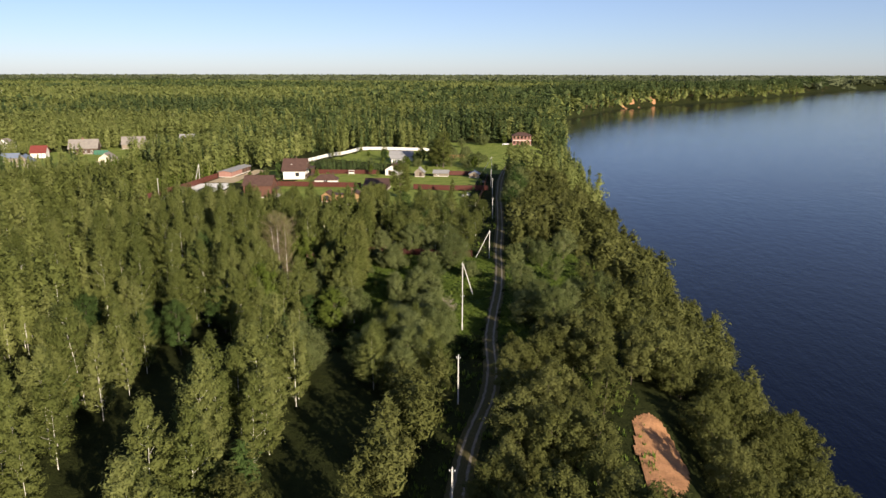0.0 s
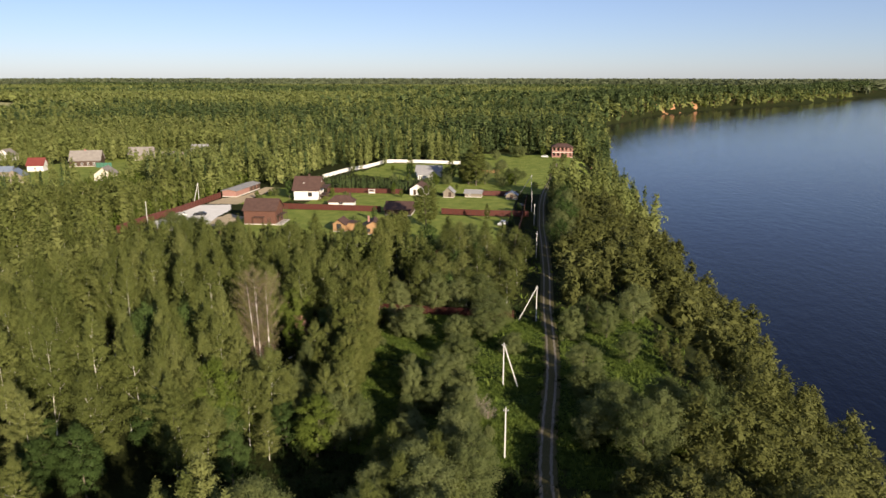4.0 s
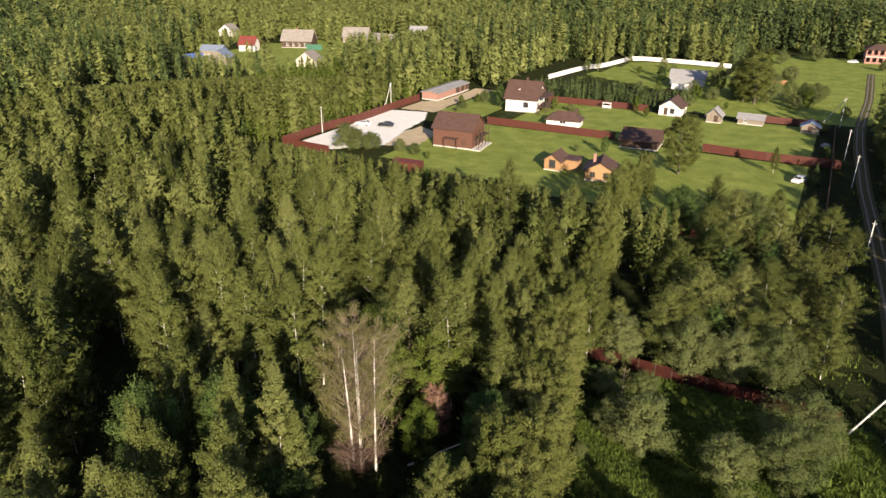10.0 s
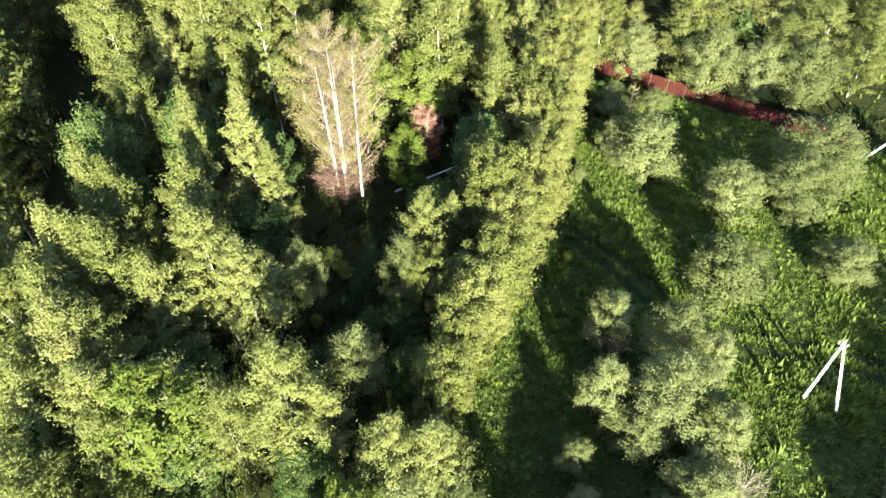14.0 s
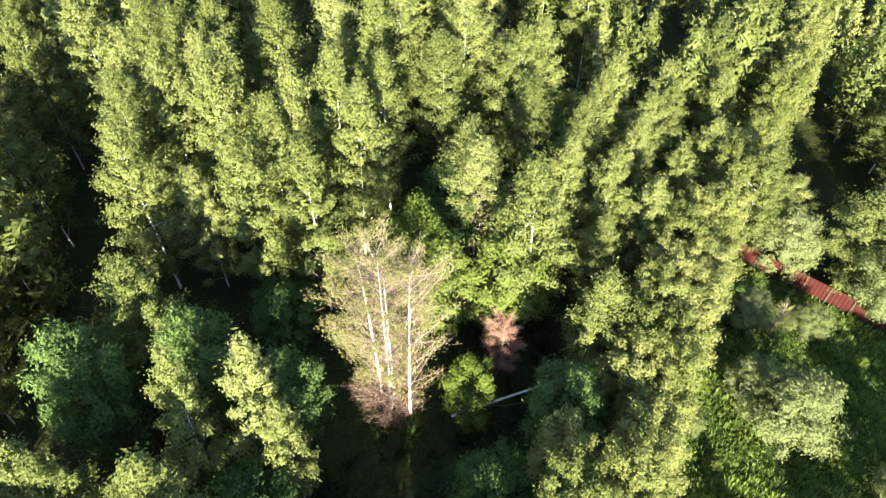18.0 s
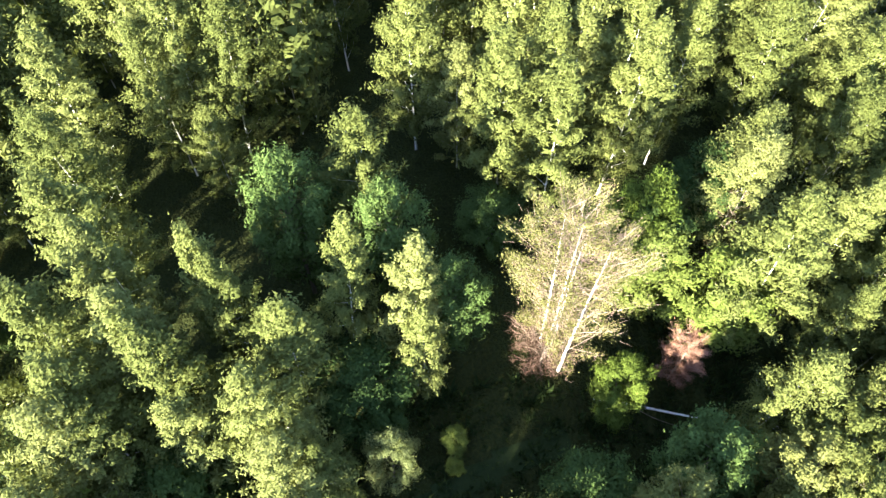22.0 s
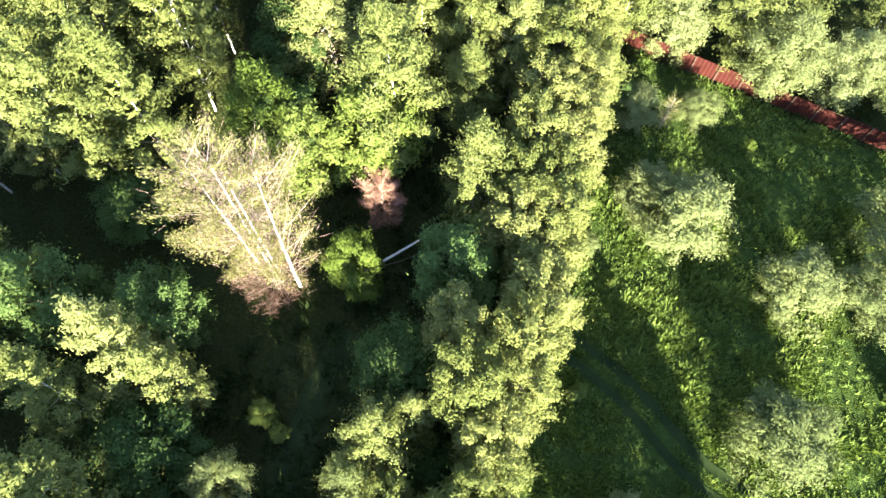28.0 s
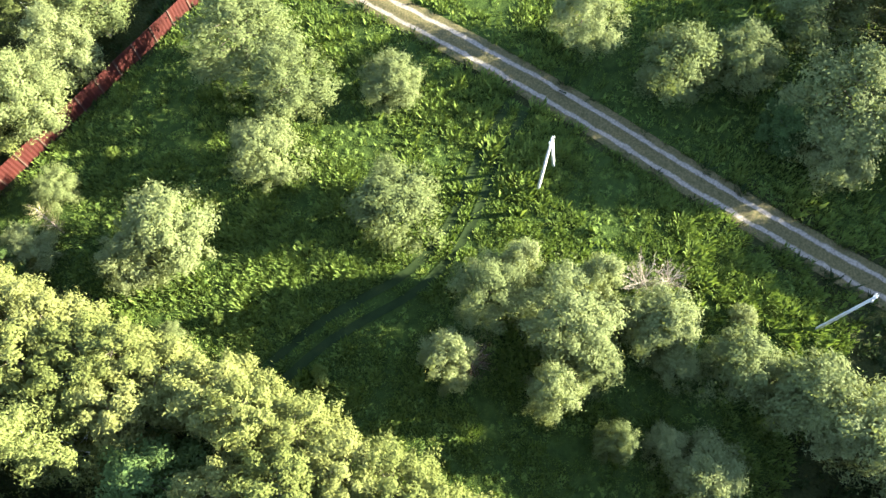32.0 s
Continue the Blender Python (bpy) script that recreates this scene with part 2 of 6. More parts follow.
M_LAWN = plain("mown_lawn", (0.0903, 0.1300, 0.0260), (0.2150, 0.2450, 0.0620), 0.2, 0.95, 0.03, fine=2.5, bumps=0.5, dist=0.1)


M_MEADOW = plain("meadow_turf", (0.015, 0.027, 0.007), (0.042, 0.066, 0.014), 1.6, 0.95, 0.03, fine=9, bumps=0.9, dist=0.2)


def glassm(nt, b):
    nt.links.new(ramp(nt, nnoise(nt, 1.5, 2, "World"), [(0.3, (0.015, 0.02, 0.025)), (0.7, (0.04, 0.045, 0.05))]), b.inputs["Base Color"])


M_GLASS = material("window_glass", glassm, 0.06, 0.6)


def groundm(nt, b):
    a = nnoise(nt, 0.03, 4, "World")
    c = nnoise(nt, 0.45, 5, "World", rough=0.65)
    d = nnoise(nt, 5.0, 3, "World")
    # Forest floor: dark undergrowth, with the shade under trees added to its colour.
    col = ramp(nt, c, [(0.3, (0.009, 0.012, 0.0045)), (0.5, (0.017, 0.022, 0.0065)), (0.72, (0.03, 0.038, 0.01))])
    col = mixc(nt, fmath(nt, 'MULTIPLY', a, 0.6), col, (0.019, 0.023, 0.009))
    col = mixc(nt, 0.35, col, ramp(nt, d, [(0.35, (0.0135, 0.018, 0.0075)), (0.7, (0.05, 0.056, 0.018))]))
    nt.links.new(col, b.inputs["Base Color"])
    bump(nt, b, fmath(nt, 'ADD', c, fmath(nt, 'MULTIPLY', d, 0.4)), 0.9, 0.5)


M_GROUND = material("shade_dark_floor", groundm, 0.95, 0.03)


def roadm(nt, b):
    at = nt.nodes.new("ShaderNodeAttribute")
    at.attribute_name = "across"
    u = at.outputs["Fac"]
    n1 = nnoise(nt, 0.7, 5, "World")
    n2 = nnoise(nt, 6.0, 3, "World")
    wob = fmath(nt, 'ADD', fmath(nt, 'ABSOLUTE', u), fmath(nt, 'MULTIPLY', fmath(nt, 'SUBTRACT', n1, 0.5), 0.35))
    sand = ramp(nt, n2, [(0.3, (0.115, 0.1, 0.078)), (0.7, (0.235, 0.21, 0.168))])
    grass = ramp(nt, n2, [(0.3, (0.039, 0.0429, 0.0156)), (0.7, (0.101, 0.0819, 0.039))])
    inrut = ramp(nt, wob, [(0.3, (0, 0, 0)), (0.38, (1, 1, 1)), (0.54, (1, 1, 1)), (0.62, (0, 0, 0))])
    col = mixc(nt, inrut, grass, sand)
    nt.links.new(col, b.inputs["Base Color"])
    bump(nt, b, n2, 0.6, 0.05)


M_ROAD = material("sandy_track", roadm, 0.95, 0.1)


def waterm(nt, b):
    b.inputs["Base Color"].default_value = (0.0006, 0.0018, 0.009, 1)
    b.inputs["IOR"].default_value = 1.333
    b.inputs["Specular Tint"].default_value = (0.4, 0.68, 1.0, 1)
    n1 = nnoise(nt, 0.4, 3, "World", (1.0, 0.4, 1))
    n2 = nnoise(nt, 1.6, 3, "World", (1.0, 0.5, 1))
    bump(nt, b, fmath(nt, 'ADD', n1, fmath(nt, 'MULTIPLY', n2, 0.35)), 0.55, 0.26)


M_WATER = material("river_water", waterm, 0.05, 0.2)


# ---- mesh helpers ----
def mesh_object(name, verts, faces, mat, parent=None, label="", smooth=False):
    me = bpy.data.meshes.new(name)
    me.from_pydata([tuple(v) for v in verts], [], [tuple(f) for f in faces])
    me.materials.append(mat)
    if smooth:
        me.polygons.foreach_set("use_smooth", [True] * len(me.polygons))
    me.update()
    ob = new(name, me)
    if parent:
        ob.parent = parent
    if label:
        tagged(ob, label)
    return ob


def quads_mesh(name, v, mat, tint=None):
    """A mesh of loose leaves from an array (n, corners, 3)."""
    n, c = len(v), v.shape[1]
    me = bpy.data.meshes.new(name)
    me.vertices.add(c * n)
    me.vertices.foreach_set("co", np.ascontiguousarray(v, dtype=np.float32).ravel())
    me.loops.add(c * n)
    me.loops.foreach_set("vertex_index", np.arange(c * n, dtype=np.int32))
    me.polygons.add(n)
    me.polygons.foreach_set("loop_start", np.arange(0, c * n, c, dtype=np.int32))
    me.materials.append(mat)
    if tint is not None:
        at = me.attributes.new("tint", 'FLOAT', 'POINT')
        at.data.foreach_set("value", np.repeat(tint, c).astype(np.float32))
    me.update(calc_edges=True)
    return me


def part(name, bm, mat, parent, label=""):
    me = bpy.data.meshes.new(name)
    bm.to_mesh(me)
    bm.free()
    me.materials.append(mat)
    ob = new(name, me)
    ob.parent = parent
    if label:
        tagged(ob, label)
    return ob


def box(bm, x0, y0, z0, x1, y1, z1, m=None):
    r = bmesh.ops.create_cube(bm, size=1)
    vs = r["verts"]
    for v in vs:
        v.co = Vector(((x0 + x1) / 2 + v.co.x * (x1 - x0), (y0 + y1) / 2 + v.co.y * (y1 - y0), (z0 + z1) / 2 + v.co.z * (z1 - z0)))
        if m:
            v.co = m @ v.co
    return vs


def boxpart(name, x0, y0, z0, x1, y1, z1, mat, parent, label="", bevel=0.0):
    bm = bmesh.new()
    box(bm, x0, y0, z0, x1, y1, z1)
    if bevel:
        bmesh.ops.bevel(bm, geom=bm.edges[:], offset=bevel, segments=1, affect='EDGES')
    return part(name, bm, mat, parent, label)


def thing(name, m, label, category, group="", kind=""):
    e = new(name)
    e.empty_display_size = 0.2
    e.matrix_world = m
    return tagged(e, label, category, group, kind)


def tube(bm, pts, radii, sides=6):
    rings = []
    for i, p in enumerate(pts):
        p = Vector(p)
        d = (Vector(pts[min(i + 1, len(pts) - 1)]) - Vector(pts[max(i - 1, 0)])).normalized()
        a = d.orthogonal().normalized()
        b2 = d.cross(a)
        rings.append([bm.verts.new(p + (a * math.cos(2 * math.pi * k / sides) + b2 * math.sin(2 * math.pi * k / sides)) * radii[i]) for k in range(sides)])
    for r0, r1 in zip(rings, rings[1:]):
        for k in range(sides):
            bm.faces.new((r0[k], r0[(k + 1) % sides], r1[(k + 1) % sides], r1[k]))
    bm.faces.new(rings[-1])
    bm.faces.new(rings[0][::-1])


# ---- ground, river ----
WATER_Z = -16.0
SHORE_Y = [-5000, -300, -50, 0, 50, 100, 185, 300, 350, 480, 620, 820, 1108, 1327, 1600, 2100, 2307, 3107, 3740, 4200, 4550, 5000]
SHORE_X = [75, 66, 58, 57, 54, 49, 43, 37, 36, 43, 50, 53, 147, 270, 484, 810, 882, 1472, 2000, 2750, 3700, 5200]


def shore(y):
    return np.interp(y, SHORE_Y, SHORE_X) + 2.2 * np.sin(np.asarray(y) * 0.11) + 1.4 * np.sin(np.asarray(y) * 0.27 + 1)


def ground_z(x, y):
    x, y = np.asarray(x, float), np.asarray(y, float)
    edge = shore(y)
    width = np.clip(30 - 0.03 * (y - 100).clip(0, 400), 16, 30)
    s = ((edge - x) / width).clip(-1.5, 1.0)
    fall = np.where(s > 0, 1 - (3 * s.clip(0, 1) ** 2 - 2 * s.clip(0, 1) ** 3), 1 - s * 0.3)
    r = np.hypot(x, y)
    near = (1 - ((r - 300) / 300)).clip(0, 1)
    wave = 0.25 * np.sin(x * 0.09 + 1.3 * np.sin(y * 0.05)) + 0.2 * np.sin(y * 0.13 + x * 0.04)
    far = ((r - 1500) / 3000).clip(0, 1)
    lift = (3 * far**2 - 2 * far**3) * 9 * (s >= 1)
    flat = (s >= 1)
    hill = 5 * np.exp(-(((x + 960) / 230) ** 2 + ((y - 860) / 220) ** 2))
    return WATER_Z * fall + wave * near * 0.5 * flat + lift + hill * flat


def sheet(name, xs, ys, zf, mat, off=0.0):
    X, Y = np.meshgrid(xs, ys)
    Z = zf(X, Y) + off
    nx, ny = len(xs), len(ys)
    v = np.stack([X, Y, Z], -1).reshape(-1, 3)
    i = np.arange(nx * ny).reshape(ny, nx)
    f = np.stack([i[:-1, :-1], i[:-1, 1:], i[1:, 1:], i[1:, :-1]], -1).reshape(-1, 4)
    return mesh_object(name, v.tolist(), f.tolist(), mat, smooth=True)


def spread(n, inner, outer, centre):
    u = np.linspace(-1, 1, n)
    k = math.asinh(outer / inner)
    return centre + inner * np.sinh(u * k)


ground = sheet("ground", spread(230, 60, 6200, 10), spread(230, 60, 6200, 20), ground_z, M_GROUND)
tagged(ground, "riverside plateau falling to the water, woodland floor darkened for shade", "ground", kind="structure")
water = mesh_object("water", [(20, -6000, WATER_Z), (6300, -6000, WATER_Z), (6300, 6200, WATER_Z), (20, 6200, WATER_Z)], [(0, 1, 2, 3)], M_WATER)
tagged(water, "wide calm dark blue river with small ripples", "river", kind="structure")


def patch(name, pts, mat, label, category, off=0.05, step=2.0):
    """A flat cover that lies on the ground inside a rounded outline."""
    P = np.array(pts, float)
    x0, y0 = P.min(0)
    x1, y1 = P.max(0)
    nx, ny = max(2, int((x1 - x0) / step)), max(2, int((y1 - y0) / step))
    xs, ys = np.linspace(x0, x1, nx + 1), np.linspace(y0, y1, ny + 1)
    X, Y = np.meshgrid(xs, ys)
    Z = ground_z(X, Y) + off

    def inside(px, py):
        c = np.zeros(px.shape, bool)
        for (ax, ay), (bx, by) in zip(P, np.roll(P, -1, 0)):
            c ^= ((ay > py) != (by > py)) & (px < (bx - ax) * (py - ay) / (by - ay + 1e-9) + ax)
        return c
    i = np.arange((nx + 1) * (ny + 1)).reshape(ny + 1, nx + 1)
    f = np.stack([i[:-1, :-1], i[:-1, 1:], i[1:, 1:], i[1:, :-1]], -1).reshape(-1, 4)
    cx = (X[:-1, :-1] + X[1:, 1:]) / 2
    cy = (Y[:-1, :-1] + Y[1:, 1:]) / 2
    f = f[inside(cx, cy).ravel()]
    used = np.unique(f)
    re = np.zeros(X.size, int)
    re[used] = np.arange(len(used))
    v = np.stack([X, Y, Z], -1).reshape(-1, 3)[used]
    ob = mesh_object(name, v.tolist(), re[f].tolist(), mat, smooth=True)
    return tagged(ob, label, category, kind="structure")


# track along the river
ROAD_Y = [-260, -160, -75, -60, -48, -38, -25, -12, 0, 10, 23, 40, 65, 80, 100, 120, 158, 185, 230, 290]
ROAD_X = [14, 12, 6.5, 6.8, 8.6, 8.6, 7.2, 7.1, 7.4, 7.3, 6.7, 5.7, 5.0, 4.3, 3.2, 1.9, 0.6, 0.6, 3.0, 4.0]


def road_x(y):
    return np.interp(y, ROAD_Y, ROAD_X)


ry = np.arange(-260, 290, 1.0)
k = np.ones(9) / 9
rx = np.convolve(np.pad(road_x(ry), 4, mode="edge"), k, mode="valid")
prof_u = np.array([-1, -0.75, -0.45, -0.15, 0, 0.15, 0.45, 0.75, 1])
prof_z = np.array([-0.08, -0.01, -0.06, 0.0, 0.04, 0.0, -0.06, -0.01, -0.08])
RX = rx[:, None] + prof_u[None] * 1.45
RYY = np.repeat(ry[:, None], 9, 1)
RZ = ground_z(RX, RYY) + 0.13 + prof_z[None]
v = np.stack([RX, RYY, RZ], -1).reshape(-1, 3)
i = np.arange(len(ry) * 9).reshape(-1, 9)
f = np.stack([i[:-1, :-1], i[:-1, 1:], i[1:, 1:], i[1:, :-1]], -1).reshape(-1, 4)
road = mesh_object("road", v.tolist(), f.tolist(), M_ROAD, smooth=True)
road.data.attributes.new("across", 'FLOAT', 'POINT').data.foreach_set("value", np.tile(prof_u, len(ry)).astype(np.float32))
tagged(road, "sandy two-rut dirt track with grass between the ruts", "road", kind="structure")

TR = np.array([(5.2, 5.0), (2.0, 4.7), (-2.1, 3.8), (-5.6, 2.9), (-8.5, 2.9), (-11.2, 3.3), (-14.7, 5.0), (-17.6, 6.2), (-21.4, 6.9)])
M_TRACK = plain("flattened_grass", (0.0103, 0.0178, 0.0065), (0.0187, 0.0290, 0.0094), 0.8, 0.95, 0.03, fine=6, bumps=0.5)
tt = np.linspace(0, len(TR) - 1, 60)
tx_, ty_ = (np.interp(tt, np.arange(len(TR)), TR[:, c_]) for c_ in (0, 1))
kk = np.ones(7) / 7
tx_, ty_ = (np.convolve(np.pad(a_, 3, mode="edge"), kk, mode="valid") for a_ in (tx_, ty_))
nx_, ny_ = -np.gradient(ty_), np.gradient(tx_)
nn_ = np.hypot(nx_, ny_)
for side in (-0.72, 0.72):
    vs_ = []
    for w_ in (-0.3, 0.0, 0.3):
        X_, Y_ = tx_ + nx_ / nn_ * (side + w_), ty_ + ny_ / nn_ * (side + w_)
        vs_.append(np.stack([X_, Y_, ground_z(X_, Y_) + (0.09 if w_ else 0.05)], 1))
    vv_ = np.stack(vs_, 1).reshape(-1, 3)
    ii_ = np.arange(180).reshape(60, 3)
    ff_ = np.concatenate([np.stack([ii_[:-1, c_], ii_[:-1, c_ + 1], ii_[1:, c_ + 1], ii_[1:, c_]], 1) for c_ in (0, 1)])
    tagged(mesh_object("wheel_track", vv_.tolist(), ff_.tolist(), M_TRACK, smooth=True), "wheel track of flattened dark grass across the meadow", "track", kind="structure")
patch("meadow", [(-25, -17), (-14, -22), (3.6, -22), (5.3, 0), (5, 20), (3.5, 31), (-26, 31), (-23.5, 14)], M_MEADOW, "uneven green meadow between the track and the trees", "meadow", 0.035, 1.0)
M_TRAIL = plain("trodden_grass", (0.0140, 0.0224, 0.0084), (0.0252, 0.0364, 0.0140), 0.9, 0.95, 0.03, fine=8, bumps=0.6, dist=0.08)
patch("path", [(-35.6, 1), (-33.8, 1), (-33.7, -3), (-32.6, -7), (-31.9, -11), (-30.6, -16.5), (-31.8, -21.5), (-35.8, -26), (-37, -25), (-33.6, -20.6), (-32.4, -16.8), (-33.9, -10.6), (-34.6, -6.5), (-35.4, -2.4)], M_TRAIL, "faint trodden grass path through the shady clearing", "path", 0.05, 0.4)
patch("sand_slope", [(28.4, -52.6), (29.6, -50.4), (31.1, -49.6), (32.4, -51.0), (33.4, -54.0), (34.0, -57.0), (34.3, -60.5), (33.6, -64), (32.6, -67), (30.8, -70), (28.9, -70.5), (27.9, -68), (28.1, -63.5), (27.6, -60), (28.2, -56)], M_SAND, "bare orange sand slip on the river bank", "sand slope", 0.14, 0.35)
patch("sand_slope", [(17, 312), (26, 300), (34, 312), (36, 336), (24, 340)], M_SAND, "orange sand slip beside the brick house", "sand slope", 0.3, 2.0)
patch("gravel_yard", [(-124.6, 91), (-113, 91.5), (-104, 101.5), (-108, 118), (-109.5, 131), (-114, 140), (-124.3, 137)], M_GRAVEL, "pale crushed-stone parking yard", "yard", 0.08, 0.6)
patch("gravel_path", [(-123.5, 140), (-112, 141), (-113, 160), (-112, 182), (-118.5, 182), (-118.5, 160), (-123.5, 152)], M_SANDYARD, "trodden sandy drive beside the shed", "path", 0.075, 0.8)
patch("sand_patch", [(-104, 101), (-97, 106), (-99, 120), (-107, 124), (-107.5, 112)], M_SANDYARD, "trodden sandy soil beside the yard", "sand", 0.07, 0.6)
patch("lawn", [(-99, 92), (-56, 87), (-9.5, 86), (-9.5, 135.5), (-99, 135.5)], M_LAWN, "green mown lawn round the log house", "lawn", 0.06, 3)
patch("lawn", [(-88, 137), (-9.5, 137.5), (-9.5, 177), (-56, 173), (-88, 173)], M_LAWN, "green mown lawn by the white house", "lawn", 0.06, 3)
patch("lawn", [(-94, 230), (-62, 215), (-48, 230), (-48, 274), (-86, 275)], M_LAWN, "green lawn inside the white wall", "lawn", 0.06, 3)
patch("lawn", [(-112, 142), (-98, 142), (-97, 182), (-111.5, 182)], M_LAWN, "rough lawn between drive and white house", "lawn", 0.05, 2)
patch("lawn", [(-268, 176), (-236, 166), (-192, 172), (-186, 236), (-204, 300), (-242, 298), (-262, 240)], M_LAWN, "village lawns and vegetable plots", "lawn", 0.06, 4)
patch("meadow", [(9.2, -26), (24, -26), (25, 40), (8.2, 40)], M_MEADOW, "sunlit grass strip between track and bank", "meadow", 0.035, 1.5)
patch("field", [(-49, 181), (-45, 181), (-4, 184), (10, 200), (24, 240), (22, 300), (10, 335), (-45, 330)], M_LAWN, "open green meadow beside the brick house", "field", 0.06, 4)
patch("meadow", [(-830 - 158 * math.cos(a_) - 66 * math.sin(a_), 765 + 165 * math.cos(a_) - 62 * math.sin(a_)) for a_ in np.linspace(0, 6.283, 25)[:-1]], M_FARMEADOW, "far pale yellow meadow between the woods", "meadow", 0.4, 20)


# ---- trees ----
rng = np.random.default_rng(7)


def unit(v):
    return v / (np.linalg.norm(v, axis=-1, keepdims=True) + 1e-9)


def leaf_quads(c, axis, size, ratio, g, face=None):
    """Pointed sprays of leaves at the places c, laid roughly along axis and turned towards face."""
    n = len(c)
    u = unit(axis + g.normal(0, 0.5, (n, 3)))
    w = np.cross(u, g.normal(0, 1, (n, 3)))
    if face is not None:
        f = unit(face + g.normal(0, 0.19, (n, 3)))
        u = unit(u - f * (u * f).sum(1, keepdims=True) * 0.85)
        w = np.cross(f, u)
    w = unit(w)
    s = size * g.uniform(0.6, 1.35, (n, 1))
    return np.stack([c - u * s * 0.45 + w * s * ratio * 0.5, c - u * s * 0.45 - w * s * ratio * 0.5, c + u * s * 0.75], 1)


def crown_shape(kind, t):
    """The crown's reach at the share t of its height."""
    if kind == "birch":
        return (np.sin(np.pi * np.clip(t * 0.86 + 0.11, 0, 1)) ** 0.75) * (1.08 - 0.55 * t)
    if kind == "row":
        return 0.55 + 0.45 * np.sin(np.pi * np.clip(t * 0.8 + 0.15, 0, 1))
    if kind == "spruce":
        return np.clip(1.02 - t, 0.02, 1)
    if kind == "bush":
        return np.sqrt(np.clip(1 - (t * 1.0 - 0.25) ** 2 / 0.6, 0.03, 1))
    return np.sqrt(np.clip(1 - (2 * t - 0.95) ** 2, 0.05, 1))


def crown(kind, h, base, reach, branches, leaves, size, seed, droop=0.0, spread_=0.38, core=0, twig=0.0):
    """Leaf clumps hung along limbs that leave the stem all round, uneven, with gaps between the limbs."""
    g = np.random.default_rng(seed)
    out = []
    limbs = []
    lop = g.uniform(0, 6.28)
    for b in range(branches):
        t = ((b + g.uniform(0, 1)) / branches) ** 0.85
        az = b * 2.399963 + g.normal(0, 0.45)
        r = reach * crown_shape(kind, t) * (g.uniform(0.5, 1.32) if kind == "birch" else g.uniform(0.62, 1.18)) * (1 + 0.18 * math.cos(az - lop))
        z0 = base + (h - base) * t * 0.94
        rise = (h - base) * 0.16 * g.uniform(0.2, 1.2) * (1 - 0.4 * t)
        if kind == "spruce":
            rise = -0.18 * r
        tip = np.array([math.cos(az) * r, math.sin(az) * r, min(z0 + rise - droop * r, h + 0.3)])
        root = np.array([0.0, 0.0, max(z0 - rise * 0.6, base * 0.7)])
        limbs.append((root, tip))
        n = max(3, int(leaves * g.uniform(0.6, 1.4) * (0.35 + 0.65 * r / reach)))
        if twig:
            # a lobe of leaves round the outer part of the limb, thickest on its outside
            run = (tip - root) / (np.linalg.norm(tip - root) + 1e-6)
            rad = reach * (g.uniform(0.1, 0.2) if kind == 'birch' else g.uniform(0.12, 0.24) if kind == 'row' else g.uniform(0.16, 0.3)) * twig * (0.6 + 0.4 * r / reach)
            d = unit(g.normal(0, 1, (n, 3)) + 0.35 * run + np.array([0, 0, 0.25]))
            reachout = g.uniform(0.5, 1.12, (n, 1)) + g.uniform(0, 0.8, (n, 1)) * (g.uniform(0, 1, (n, 1)) > 0.78)
            along = (d * run).sum(1, keepdims=True)
            c = root + (tip - root) * 0.86 + (d + run * along * (1.9 if kind == "birch" else 0.45)) * rad * reachout + g.normal(0, 0.09, (n, 3))
            c[:, 2] -= droop * rad * np.abs(along[:, 0]) * g.uniform(0, 1.5, n)
            keep_ = c[:, 2] > 0.06
            c, d = c[keep_], d[keep_]
            away = unit((c - np.array([0, 0, 0.4 * h])) * np.array([1, 1, 1.0 if kind in ('bush', 'round') else 0.3]))
            out.append(leaf_quads(c, np.tile(run * 0.7 + np.array([0, 0, 0.1 - 2 * droop]), (len(c), 1)), size, 0.55, g, d * 0.75 + away * 0.6 + g.normal(0, 0.28, (len(c), 3)) + np.array([0, 0, 0.2])))
            continue
        s = g.uniform(0.25, 1.0, n) ** 0.6
        c = root + (tip - root) * s[:, None]
        off = g.normal(0, 1, (n, 3)) * spread_ * (0.6 + 0.5 * r / reach) * np.array([1, 1, 0.8])
        c = c + off
        c[:, 2] -= droop * 0.5 * g.uniform(0, 1, n)
        ax = (tip - root) / (np.linalg.norm(tip - root) + 1e-6)
        out.append(leaf_quads(c, np.tile(ax * 0.8 + np.array([0, 0, 0.25 - droop]), (n, 1)), size * 1.12, 0.52, g,
                              unit((c - np.array([0, 0, 0.42 * h])) * np.array([1, 1, 1.0 if kind in ('bush', 'round') else 0.15])) * 1.0 + unit(off) * (0.5 if spread_ < 0.45 else 0.22) + np.array([0, 0, 0.35])))
    n = leaves * 2
    c = np.array([0, 0, h]) + g.normal(0, 1, (n, 3)) * np.array([0.22, 0.22, 0.5]) * reach * 0.45 - np.array([0, 0, 0.35])
    out.append(leaf_quads(c, np.tile(np.array([0, 0, 1.0]), (n, 1)), size, 0.62, g, unit(c - np.array([0, 0, h - 1.2]))))
    n = core
    if n:
        t = g.uniform(0.04, 0.9, n)
        az = g.uniform(0, 6.283, n)
        r = reach * crown_shape(kind, t) * g.uniform(0, 0.62, n)
        c = np.stack([np.cos(az) * r, np.sin(az) * r, base + (h - base) * t], 1)
        out.append(leaf_quads(c, g.normal(0, 1, (n, 3)), (0.32 if twig else size * 1.9), 0.8, g, c * np.array([1, 1, 0]) + np.array([0, 0, 0.3])))
    return np.concatenate(out), limbs


